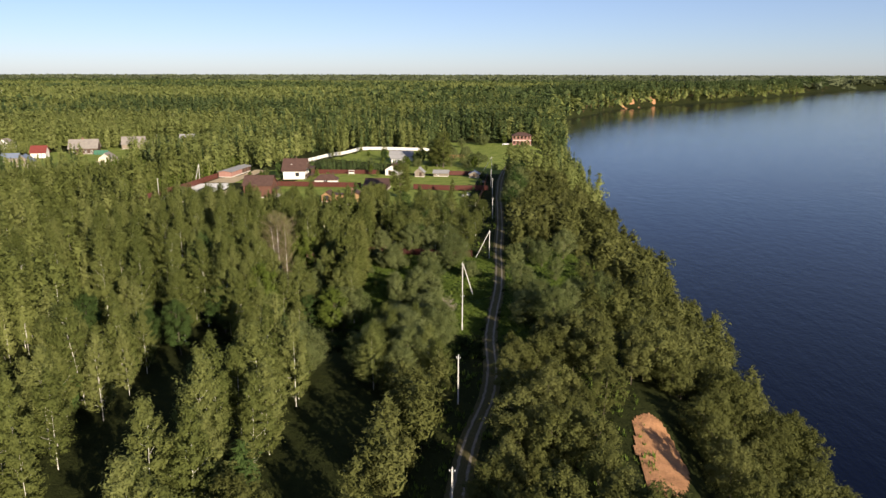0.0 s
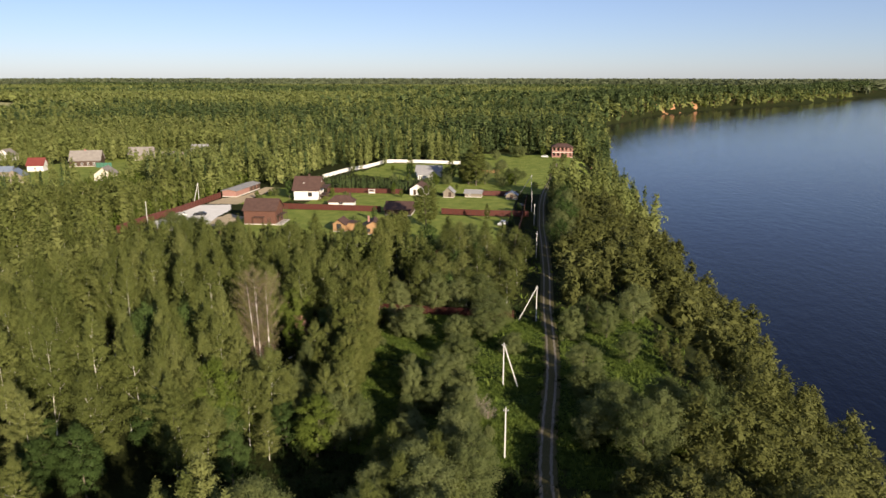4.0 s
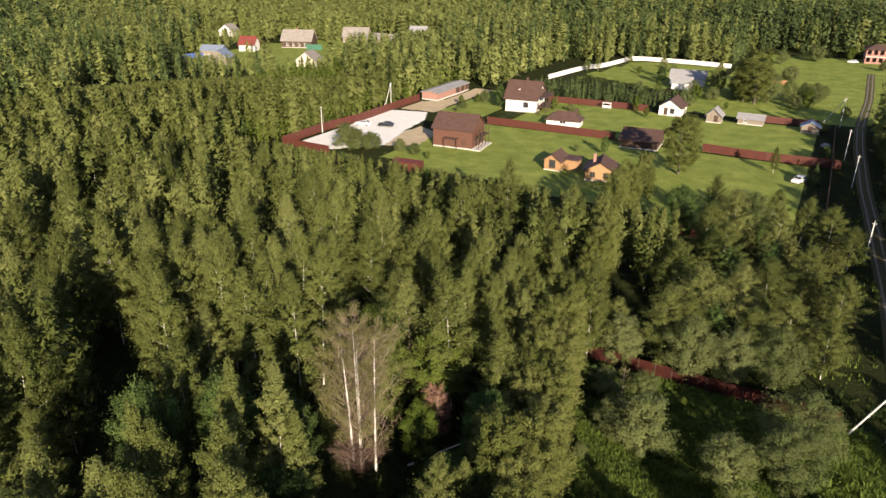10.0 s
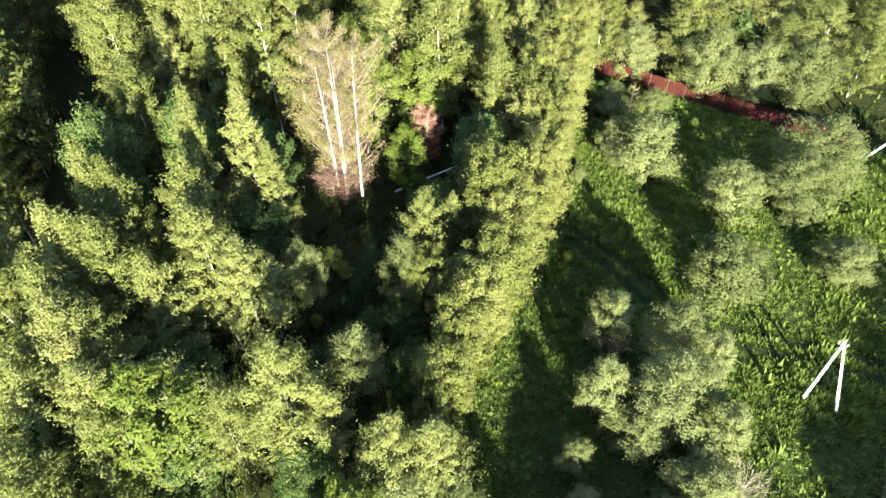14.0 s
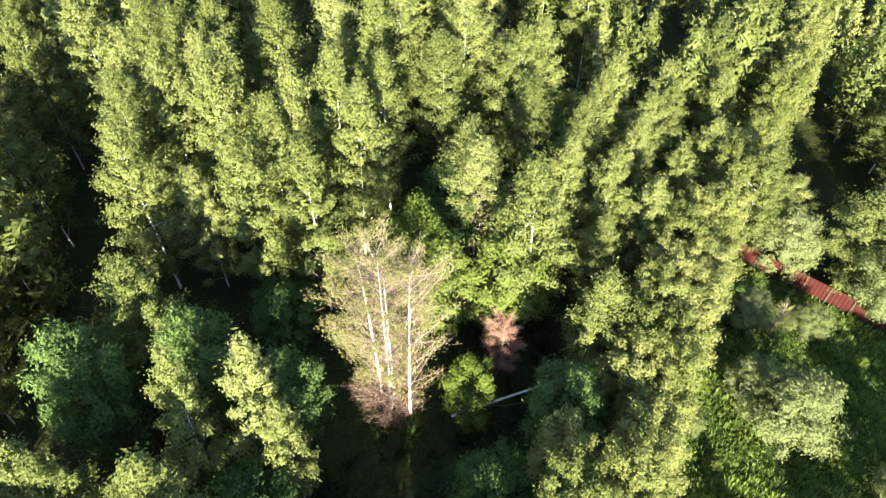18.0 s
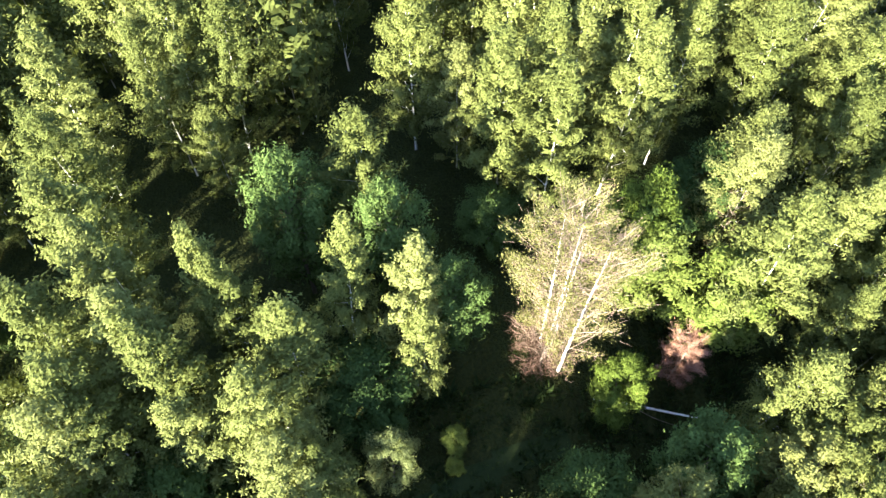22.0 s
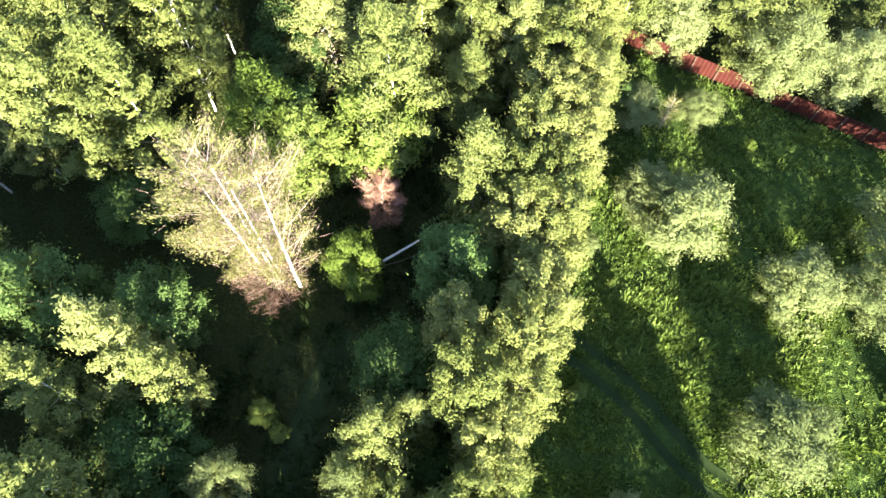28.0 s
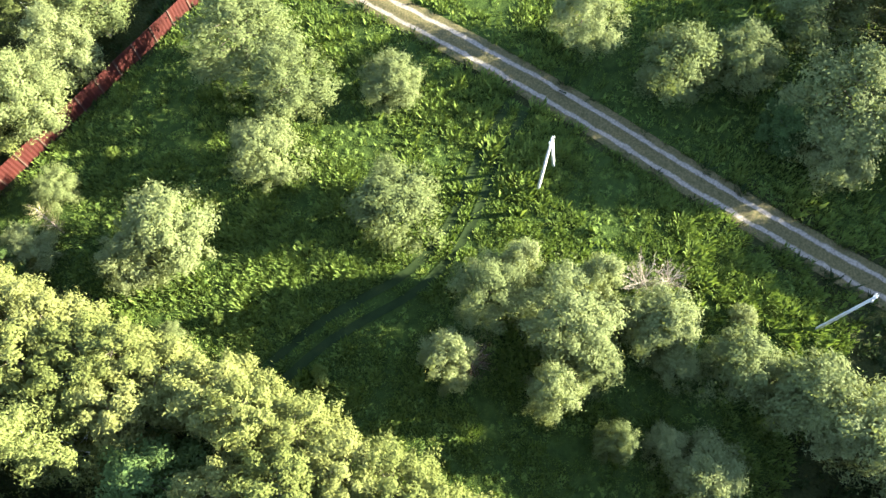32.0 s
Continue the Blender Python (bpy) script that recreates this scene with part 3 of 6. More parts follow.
def trunk_bm(h, r, limbs, seed, every=3, lean=0.02, sides=7, limb_r=0.14):
    g = np.random.default_rng(seed + 99)
    bm = bmesh.new()
    bend = g.normal(0, lean * h, 2)
    pts = [(bend[0] * s * s, bend[1] * s * s, h * s * 0.86 - 0.3 * (s == 0)) for s in (0, 0.12, 0.3, 0.5, 0.7, 0.88, 1.0)]
    tube(bm, pts, [r * 1.25, r, r * 0.86, r * 0.66, r * 0.44, r * 0.22, r * 0.07], sides)
    for root, tip in limbs[::every]:
        mid = root * 0.45 + tip * 0.55 + np.array([0, 0, -0.1])
        rr = r * limb_r * (1 - 0.5 * root[2] / h) + 0.008
        tube(bm, [tuple(root), tuple(mid), tuple(tip)], [rr, rr * 0.6, rr * 0.2], 4)
    return bm


TREES = {}
BUILD = {}


def tree_model(key, name, label, category, kind, h, base, reach, branches, leaves, size, mat, bark, tr, droop=0.0, spread_=0.38, every=3, core=260, twig=0.95):
    """One tree with its own trunk and crown, of which the others are copies."""
    e = new(name)
    e.empty_display_size = 0.3
    tagged(e, label, category, "woodland trees")
    q, limbs = crown(kind, h, base, reach, branches, leaves, size, hash_seed(key), droop, spread_, core, twig)
    me = quads_mesh("crown", q, mat)
    c = new("crown", me)
    c.parent = e
    part("trunk", trunk_bm(h, tr, limbs, hash_seed(key), every), bark, e)
    TREES[key] = [e, h, False]
    BUILD[key] = reach / h


def hash_seed(key):
    return sum((i + 1) * ord(ch) for i, ch in enumerate(key)) % 9973


def plant(key, x, y, h, turn=None, wide=1.0, label=""):
    e, h0, used = TREES[key]
    s = h / h0
    turn = rng.uniform(0, 360) if turn is None else turn
    m = pose(x, y, float(ground_z(x, y)), rng.normal(0, 2.0), rng.normal(0, 2.0), turn)
    if not used:
        TREES[key][2] = True
        o = e
        o.matrix_world = m
    else:
        o = copy_thing(e, m)
    o.scale = (s * wide, s * wide, s)
    if label:
        tagged(o, label)
    return o


BL = "tall birch with a bright green leafy crown"
for i_, (hh, rr, br) in enumerate([(16.0, 2.2, 76), (15.5, 2.3, 74), (16.0, 2.9, 84), (15.0, 2.8, 82), (15.0, 3.5, 92), (14.0, 3.3, 90)]):
    tree_model(f"birch{i_}", "birch_tree", BL, "tree", "birch", hh, hh * 0.1, rr, br + 52, 178, 0.185, M_BIRCH, M_BBARK, 0.07, 0.12, 0.25, 6, 300)
for i_, (hh, rr) in enumerate([(13.0, 2.4), (12.0, 2.2)]):
    tree_model(f"row{i_}", "hedgerow_tree", "dense yellow-green tree in the row beside the clearing", "tree", "row", hh, hh * 0.05, rr * 1.02, 130, 170, 0.185, M_ROW, M_BARK, 0.14, 0.05, 0.22)
for i_, (hh, rr) in enumerate([(11.0, 2.7), (9.5, 2.8)]):
    tree_model(f"alder{i_}", "alder_tree", "dark bluish-green alder with a rounded crown", "tree", "round", hh, hh * 0.1, rr * 0.92, 70, 260, 0.18, M_ALDER, M_BARK, 0.13, 0.0, 0.28)
tree_model("lime0", "young_tree", "fresh light-green broadleaf tree", "tree", "round", 9.0, 0.7, 2.05, 64, 250, 0.19, M_LIME, M_BARK, 0.11, 0.0, 0.28)
for i_, (hh, rr) in enumerate([(9.0, 2.8), (8.2, 3.0)]):
    tree_model(f"sallow{i_}", "willow_tree", "grey-green willow tree with a broad leafy crown", "tree", "round", hh, 0.4, rr * 0.92, 78, 260, 0.16, M_WILLOW, M_BARK, 0.13, 0.0, 0.3)
for i_, (hh, rr) in enumerate([(5.0, 2.3), (4.4, 2.4), (5.6, 2.2)]):
    tree_model(f"willow{i_}", "willow_bush", "pale grey-green willow bush in the grass", "bush", "bush", hh, 0.2, rr * 0.86, 64, 300, 0.14, M_WILLOW, M_BARK, 0.06, 0.0, 0.26, 5, 420)

for i_, (hh, rr) in enumerate([(15.0, 2.5), (14.0, 2.7), (13.0, 2.3)]):
    tree_model(f"wood{i_}", "birch_tree", BL, "tree", "birch", hh, hh * 0.08, rr, 104, 84, 0.27, M_BIRCH, M_BBARK, 0.06, 0.1, 0.25, 9, 160)
for i_, (hh, rr) in enumerate([(9.0, 2.4), (8.0, 2.6), (10.0, 2.3)]):
    tree_model(f"bank{i_}", "bank_tree", "grey-green tree in the thicket on the river bank", "tree", "round", hh, 0.5, rr, 72, 105, 0.25, M_ROADSIDE, M_BARK, 0.08, 0.0, 0.28, 9, 160)

# every tree: place, height, reach of its crown
BIRCHES_A = [(-131.6, 29.6, 15.0, 2.9), (-122.8, 39.4, 15.0, 2.9), (-100.7, 16.8, 15.0, 2.9), (-99.2, 6.5, 15.0, 2.9), (-98.4, 31.7, 15.0, 2.9), (-90.2, 44.1, 15.0, 2.9), (-87.9, -27.4, 16.5, 2.9), (-85.1, 14.5, 15.0, 2.9), (-84.1, -6.0, 15.0, 2.9), (-81.6, 1.4, 16.5, 2.9), (-81.5, -4.0, 16.5, 2.9), (-80.5, -15.8, 17.0, 3.2), (-80.4, -25.5, 17.0, 3.2), (-80.0, 5.8, 16.5, 2.9), (-78.6, 11.4, 15.0, 2.9), (-77.0, 43.7, 15.0, 2.9), (-75.0, -22.2, 17.0, 3.2), (-74.2, 21.7, 16.5, 2.9), (-72.8, -13.9, 17.0, 2.9), (-72.8, -4.8, 17.0, 2.9), (-71.2, 9.9, 17.0, 2.9), (-70.3, 32.7, 16.5, 2.9)]
BIRCHES_B = [(-70.2, 13.9, 17.0, 3.2), (-69.9, 3.2, 18.0, 2.8), (-69.7, -11.9, 17.0, 2.7), (-69.5, -18.0, 16.5, 2.9), (-69.4, 18.4, 15.0, 2.9), (-69.3, -8.5, 16.0, 2.1), (-67.4, 9.1, 16.5, 2.9), (-67.0, 1.1, 16.5, 2.9), (-66.1, 16.3, 17.0, 3.2), (-66.0, 4.6, 17.5, 2.5), (-65.6, 21.6, 17.0, 3.2), (-65.4, -17.6, 17.0, 3.0), (-65.1, -15.1, 17.0, 3.1), (-65.0, 46.8, 15.0, 2.9), (-64.4, -19.7, 15.0, 2.6), (-64.2, -25.9, 16.0, 2.8), (-63.3, 8.5, 18.0, 2.6), (-61.7, 5.5, 18.0, 3.2), (-61.6, -1.6, 17.0, 2.8), (-61.6, 26.2, 17.0, 3.2), (-61.3, 22.4, 17.0, 3.2), (-60.2, -16.8, 11.0, 2.0), (-59.1, 32.1, 16.5, 2.9)]
BIRCHES_C = [(-58.7, 1.1, 12.5, 2.3), (-57.7, -25.3, 16.0, 3.2), (-57.1, 9.8, 17.5, 2.8), (-56.7, 6.3, 17.0, 2.5), (-56.4, 29.1, 16.5, 3.2), (-56.3, 12.8, 17.5, 2.5), (-54.2, 16.2, 16.0, 2.4), (-53.9, 23.8, 15.0, 3.2), (-53.5, 2.7, 17.2, 2.8), (-52.5, 11.1, 17.0, 2.6), (-52.5, 61.1, 13.5, 2.9), (-52.4, -7.3, 15.0, 3.0), (-51.9, 44.3, 15.0, 2.9), (-51.5, -24.4, 17.0, 2.9), (-50.3, 4.9, 16.5, 2.7), (-49.0, 27.9, 15.0, 3.2), (-48.4, 30.6, 15.0, 2.9), (-48.2, -23.1, 17.0, 2.3), (-47.3, 19.1, 12.0, 3.2), (-45.3, 24.8, 13.0, 3.2), (-45.2, 17.1, 12.5, 3.2), (-45.1, -18.2, 17.5, 1.8), (-44.9, -25.2, 16.5, 2.7), (-44.4, -21.6, 16.5, 2.2)]
BIRCHES_D = [(-43.6, -11.2, 17.0, 1.7), (-43.5, -16.8, 16.0, 1.8), (-42.8, -22.8, 16.0, 2.5), (-42.1, 31.8, 13.5, 2.9), (-42.0, -7.6, 15.5, 2.2), (-41.7, -25.2, 16.0, 2.6), (-41.1, -20.6, 15.5, 2.7), (-40.8, -14.7, 15.5, 2.6), (-40.0, -7.3, 12.0, 1.7), (-39.2, 43.2, 13.5, 2.9), (-38.9, -26.2, 15.0, 2.9), (-38.9, -24.3, 13.5, 2.9), (-38.8, 54.9, 13.5, 2.9), (-38.7, -29.4, 14.0, 3.2), (-38.6, -19.5, 13.5, 2.1), (-37.8, -16.3, 14.5, 2.9), (-37.6, 14.3, 16.0, 3.2), (-36.6, -27.6, 13.0, 2.7), (-36.1, -32.3, 13.0, 2.4), (-35.6, -15.9, 12.5, 2.7), (-35.6, -14.2, 10.0, 1.9), (-34.5, -33.0, 11.5, 3.1), (-34.0, -28.6, 11.0, 2.4)]
BIRCHES_E = [(-34.0, 54.5, 13.5, 2.9), (-32.2, -32.2, 10.0, 2.7), (-30.8, -23.9, 10.0, 2.3), (-30.8, 11.5, 12.3, 2.7), (-29.0, -20.8, 12.5, 3.2), (-28.6, -5.0, 10.3, 2.4), (-27.7, -2.1, 9.3, 1.4), (-26.9, -26.7, 6.0, 1.7), (-26.6, -20.2, 9.0, 1.7), (-21.1, -20.8, 10.5, 2.4), (-18.4, -20.2, 11.0, 2.3)]
ALDERS_A = [(-56.0, -9.0, 6.0, 2.5), (-50.4, -12.7, 14.0, 2.4), (-50.4, 0.9, 6.0, 2.5), (-48.1, -6.9, 12.5, 1.9), (-47.6, 15.8, 9.0, 2.5), (-44.2, 9.9, 10.0, 2.3), (-43.3, -4.5, 10.0, 2.1), (-39.8, -29.2, 9.0, 3.1), (-39.1, -11.0, 9.0, 2.6), (-36.9, -22.5, 8.0, 2.5), (-33.1, -26.4, 8.0, 2.2), (-29.7, 6.5, 9.5, 2.4), (-30.0, -0.6, 7.0, 2.5), (-30.0, -10.0, 2.5, 1.6), (-27.3, -9.4, 4.0, 2.1), (-26.2, -22.9, 6.0, 2.2), (-25.4, -4.8, 5.0, 2.0), (-25.4, 25.5, 3.0, 2.0), (-24.3, -13.2, 5.0, 2.4), (12.4, -12.1, 5.0, 3.2)]
YOUNG_A = [(-44.2, 9.1, 12.5, 2.2), (-41.6, 8.7, 10.0, 2.4), (-38.4, 12.3, 10.0, 2.8), (-35.4, 3.8, 8.0, 1.7), (-36.4, -6.4, 2.4, 1.2), (-34.2, -25.6, 12.5, 2.8), (-21.4, -24.6, 8.0, 2.5), (-19.4, 4.3, 1.4, 0.7)]
ROW_A = [(-31.9, 35.4, 9.4, 1.9), (-31.7, 38.2, 9.6, 2.0), (-31.4, 33.4, 10.0, 2.0), (-30.4, 31.0, 10.6, 2.3), (-29.7, 28.2, 10.0, 1.9), (-29.0, 25.6, 10.5, 1.9), (-28.3, 23.6, 8.9, 2.3), (-27.5, 20.5, 10.1, 1.9), (-27.2, 18.4, 10.0, 2.1), (-26.3, 15.9, 9.9, 2.2), (-26.0, 13.8, 10.1, 2.1), (-25.0, 9.0, 9.7, 2.3), (-25.0, 11.1, 10.7, 2.0), (-24.1, 6.6, 10.5, 2.4), (-23.6, 3.6, 11.3, 2.2), (-23.5, -1.1, 11.0, 2.1), (-23.3, 1.2, 10.0, 2.2), (-22.9, -6.1, 10.3, 2.4), (-22.7, -4.0, 10.4, 2.3), (-22.3, -11.0, 9.7, 2.1), (-22.2, -8.6, 10.6, 2.0), (-21.9, -13.9, 8.6, 2.1), (-25.1, -0.2, 12.6, 2.2)]
SALLOWS_A = [(-35.6, -10.7, 7.0, 1.7), (-34.6, -24.8, 11.0, 3.1), (-28.3, -7.0, 8.0, 1.5), (-27.5, -15.0, 7.5, 1.8), (-19.9, -22.3, 7.5, 3.2), (-17.1, -20.8, 7.0, 2.0), (-16.4, 31.9, 8.0, 3.0), (-11.9, 33.4, 7.0, 2.8), (-9.4, -1.6, 6.4, 2.6), (-8.4, -6.6, 7.2, 3.2), (-8.0, 35.0, 7.5, 3.2), (-5.1, 18.1, 6.5, 3.1)]
SALLOWS_B = [(-3.9, 23.7, 7.0, 4.1), (12.2, 4.4, 6.0, 4.2), (16.1, -14.8, 8.0, 4.4), (23.4, -9.3, 7.0, 3.6), (21.0, -18.5, 9.0, 3.4), (27.0, -16.0, 10.0, 3.4), (18.5, -22.5, 9.0, 3.4)]
BUSHES_A = [(-24.5, 32.7, 6.0, 2.6), (-24.2, 25.2, 3.0, 2.3), (-23.0, 13.9, 1.4, 0.9), (-20.9, 19.0, 4.0, 2.2), (-20.1, 27.7, 2.5, 1.8), (-18.1, 17.3, 6.0, 3.4), (-14.0, -2.2, 5.2, 2.0), (-12.6, -13.1, 4.0, 1.4), (-12.3, -8.2, 6.4, 1.7), (-11.1, -18.4, 3.5, 2.7), (-10.8, -15.7, 3.0, 1.4), (-9.9, 16.5, 5.0, 2.9), (-9.3, -9.5, 4.5, 2.2), (-7.8, 7.0, 5.2, 3.3), (-7.1, -2.4, 6.0, 1.5), (-6.4, -13.9, 3.0, 1.6), (-5.1, -9.9, 4.5, 1.3), (-4.6, -12.0, 5.0, 2.7), (-4.6, -7.0, 5.5, 1.8), (-4.2, -24.5, 7.0, 3.4), (-4.1, -16.8, 5.0, 2.6), (-3.2, -21.1, 6.2, 3.0), (-0.5, -16.2, 1.8, 1.0)]
BUSHES_B = [(0.5, 13.2, 3.6, 2.5), (10.5, 21.6, 6.0, 2.6), (12.8, -16.0, 6.0, 2.6), (13.2, -3.7, 5.5, 3.4), (16.7, -7.0, 5.0, 2.9)]

BIRCHES_X = [(-33.0, 22.0, 12.0, 2.3), (-34.2, 17.8, 11.0, 2.1), (-36.2, 21.5, 13.0, 2.3), (-39.8, 20.2, 13.5, 2.3), (-36.6, 26.4, 12.5, 2.2), (-41.2, 24.8, 13.0, 2.4), (-33.6, 28.0, 11.5, 2.2), (-33.5, 33.0, 11.0, 2.3), (-37.5, 31.0, 12.5, 2.4), (-42.0, 29.5, 13.0, 2.4), (-38.8, 36.0, 12.0, 2.3), (-35.0, 38.5, 11.5, 2.3)]
TRACKSIDE_B = [(-22.2, 50.5, 10.0, 3.4), (-20.0, 35.0, 10.0, 3.4), (-17.3, 34.8, 9.0, 3.4), (-18.4, 77.5, 9.5, 3.4), (-17.7, 62.9, 9.0, 3.4), (-10.4, 53.0, 8.5, 3.4), (-3.8, 82.0, 8.0, 3.4), (-13.3, 49.4, 8.5, 3.4), (-17.3, 44.6, 9.5, 3.4), (-21.5, 71.5, 8.5, 3.4)]
TRACKSIDE_S = [(-26.0, 37.1, 6.0, 3.4), (-11.4, 79.2, 7.0, 3.4), (-6.3, 61.8, 8.0, 3.4), (-0.6, 76.0, 7.0, 3.4), (-6.8, 43.8, 8.0, 3.4), (-11.0, 38.3, 8.0, 3.4), (-2.7, 40.4, 7.5, 3.4), (-1.5, 53.9, 7.5, 3.4)]
ROW_X = [(-27.6, 9.8, 10.5, 2.1), (-28.4, 12.8, 10.8, 2.0), (-28.6, 15.8, 11.0, 2.1), (-29.6, 18.6, 10.5, 2.1), (-30.2, 21.8, 10.8, 2.1), (-30.8, 25.0, 10.5, 2.0), (-27.4, 2.6, 10.5, 1.9), (-26.4, -7.6, 8.5, 1.8), (-32.0, 43.0, 11.5, 2.3), (-31.6, 46.5, 12.0, 2.2), (-33.0, 50.5, 11.5, 2.3), (-33.6, 54.5, 12.0, 2.3), (-34.4, 58.5, 11.5, 2.2), (-35.2, 62.5, 12.0, 2.3), (-36.0, 67.0, 11.5, 2.2), (-36.6, 71.5, 11.0, 2.2), (-37.2, 75.5, 10.5, 2.1)]


PLANTED = []


def grow(keys, spots, girth=1.0, close=0.85):
    """Plants each tree with the model whose build suits its height and reach best."""
    for n_, (x, y, h, r) in enumerate(spots):
        r *= girth
        fit_ = sorted(keys, key=lambda q: abs(math.log((r / h) / BUILD[q])) + 0.02 * ((n_ * 7 + len(q)) % 3))[:2]
        key = fit_[n_ % len(fit_)]
        plant(key, x, y, h, wide=min(1.5, max(0.7, (r / h) / BUILD[key])))
        PLANTED.append((x, y, r * close))


grow([f"birch{k_}" for k_ in range(6)], BIRCHES_A + BIRCHES_B + BIRCHES_C + BIRCHES_D + BIRCHES_E + BIRCHES_X, 0.95)
grow([f"birch{k_}" for k_ in range(2, 6)], TRACKSIDE_B, 1.0)
grow(["row0", "row1"], ROW_A + ROW_X, 0.94)
grow(["alder0", "alder1"], ALDERS_A, 1.1)
grow(["lime0"], YOUNG_A)
grow(["sallow0", "sallow1"], SALLOWS_A + SALLOWS_B, 0.86)
grow(["birch4", "birch5", "alder0"], TRACKSIDE_S, 0.92)
grow(["willow0", "willow1", "willow2"], BUSHES_A + BUSHES_B, 0.82)


# dead birches in the clearing
def dead_birch(x, y, h, lean_x, lean_y, seed, dry):
    g = np.random.default_rng(seed)
    e = thing("dead_birch", pose(x, y, float(ground_z(x, y))), "half-dead white birch with bare twigs and dry yellow leaves", "tree", "dead birches")
    bm = bmesh.new()
    pts = [(lean_x * s ** 1.4, lean_y * s ** 1.4, h * s - 0.2) for s in (0, 0.15, 0.35, 0.55, 0.75, 0.86, 0.93)]
    tube(bm, pts, [0.125, 0.11, 0.09, 0.07, 0.045, 0.025, 0.01], 8)
    part("trunk", bm, M_BBARK, e, "white birch trunk")
    bm = bmesh.new()
    ends = []
    for b in range(54):
        s = 0.12 + 0.86 * (b / 54)
        az = b * 2.4 + g.normal(0, 0.5)
        root = np.array([lean_x * s ** 1.4, lean_y * s ** 1.4, h * s - 0.2])
        ln = (2.5 * math.sin(math.pi * (0.12 + 0.72 * s)) + 0.4) * g.uniform(0.7, 1.15)
        tip = root + np.array([math.cos(az) * ln, math.sin(az) * ln, 1.25 * ln * (1.25 - 0.75 * s)])
        tube(bm, [tuple(root), tuple((root + tip) / 2 + np.array([0, 0, -0.08])), tuple(tip)], [0.022, 0.014, 0.005], 4)
        ends.append((root, tip))
    tagged(part("branchwork", bm, M_TWIG, e), "pale bare branches", kind="stuff")
    ends = np.array(ends)
    for nm, n, size, ratio, mat, low, note in (("twig_spray", 2600, 0.55, 0.028, M_PINK, 0.2, "fine pinkish bare twigs"), ("foliage", int(dry * 2.1), 0.12, 0.6, M_DRY, 0.6, "thin dry yellow leaves")):
        k = g.integers(0, 54, n)
        f = g.uniform(low, 1.08, (n, 1))
        c = ends[k, 0] + (ends[k, 1] - ends[k, 0]) * f + g.normal(0, 0.22, (n, 3))
        ax = unit(ends[k, 1] - ends[k, 0]) + np.array([0, 0, 0.3])
        o = new(nm, quads_mesh(nm, leaf_quads(c, ax, size, ratio, g), mat))
        o.parent = e
        tagged(o, note, kind="stuff")
    PLANTED.append((x, y, 2.4))


dead_birch(-41.4, 1.6, 15.8, -1.0, 0.1, 3, 5200)
dead_birch(-40.6, 1.7, 16.2, -0.7, 0.6, 4, 3600)
dead_birch(-40.9, 2.2, 14.6, -0.3, 0.4, 6, 1800)
dead_birch(-39.2, 2.1, 15.2, -0.6, 1.4, 5, 2200)


def twig_bush(x, y, h, r, mat, label, seed, n=260):
    g = np.random.default_rng(seed)
    e = thing("dead_bush", pose(x, y, float(ground_z(x, y))), label, "bush")
    bm = bmesh.new()
    ends = []
    tube(bm, [(0, 0, -0.1), (0.05, 0.02, h * 0.5), (0.1, -0.04, h * 0.92)], [0.05, 0.035, 0.01], 5)
    for b in range(34):
        az, s = b * 2.4 + g.normal(0, 0.3), 0.08 + 0.85 * b / 34
        root = np.array([0.06 * s, 0, h * s * 0.9])
        ln = r * (0.35 + 0.75 * math.sin(math.pi * (0.15 + 0.75 * s))) * g.uniform(0.75, 1.1)
        tip = root + np.array([math.cos(az) * ln, math.sin(az) * ln, ln * 0.8])
        tube(bm, [tuple(root), tuple((root + tip) / 2), tuple(tip)], [0.016, 0.011, 0.004], 4)
        ends.append((root, tip))
    tagged(part("stem", bm, M_TWIG, e), kind="stuff")
    ends = np.array(ends)
    k = g.integers(0, 34, n)
    c = ends[k, 0] + (ends[k, 1] - ends[k, 0]) * g.uniform(0.3, 1.1, (n, 1)) + g.normal(0, 0.09 * r, (n, 3))
    q = leaf_quads(c, unit(ends[k, 1] - ends[k, 0]), 0.42, 0.06, g)
    o = new("twig_crown", quads_mesh("twig_crown", q, mat))
    o.parent = e
    PLANTED.append((x, y, r))


twig_bush(-36.4, 9.1, 6.6, 1.45, M_RED, "dead bush with fine reddish-brown twigs", 21, 4600)
twig_bush(-40.0, 1.0, 3.4, 2.0, M_BROWN, "dead reddish twigs at the foot of the birches", 22, 2600)
twig_bush(-41.6, 1.0, 2.8, 1.6, M_BROWN, "dead reddish twigs at the foot of the birches", 27, 1600)
twig_bush(-44.2, 16.3, 9.6, 1.7, M_BROWN, "bare brown dead sapling among green trees", 23, 700)
twig_bush(-22.0, 25.4, 4.4, 0.7, M_DRY, "dry pale bush in the meadow", 24, 400)
twig_bush(-2.4, -9.6, 2.2, 1.5, M_TWIGS, "heap of dry grey branches in the grass", 25, 500)
twig_bush(-1.2, -10.9, 1.6, 1.2, M_TWIGS, "heap of dry grey branches in the grass", 28, 300)
twig_bush(-13.4, -3.4, 2.6, 1.1, M_BROWN, "dry brown bush beside green willows", 26, 500)
twig_bush(-34.6, -25.2, 3.6, 1.6, M_BROWN, "dry brown bush at the edge of the clearing", 29, 500)

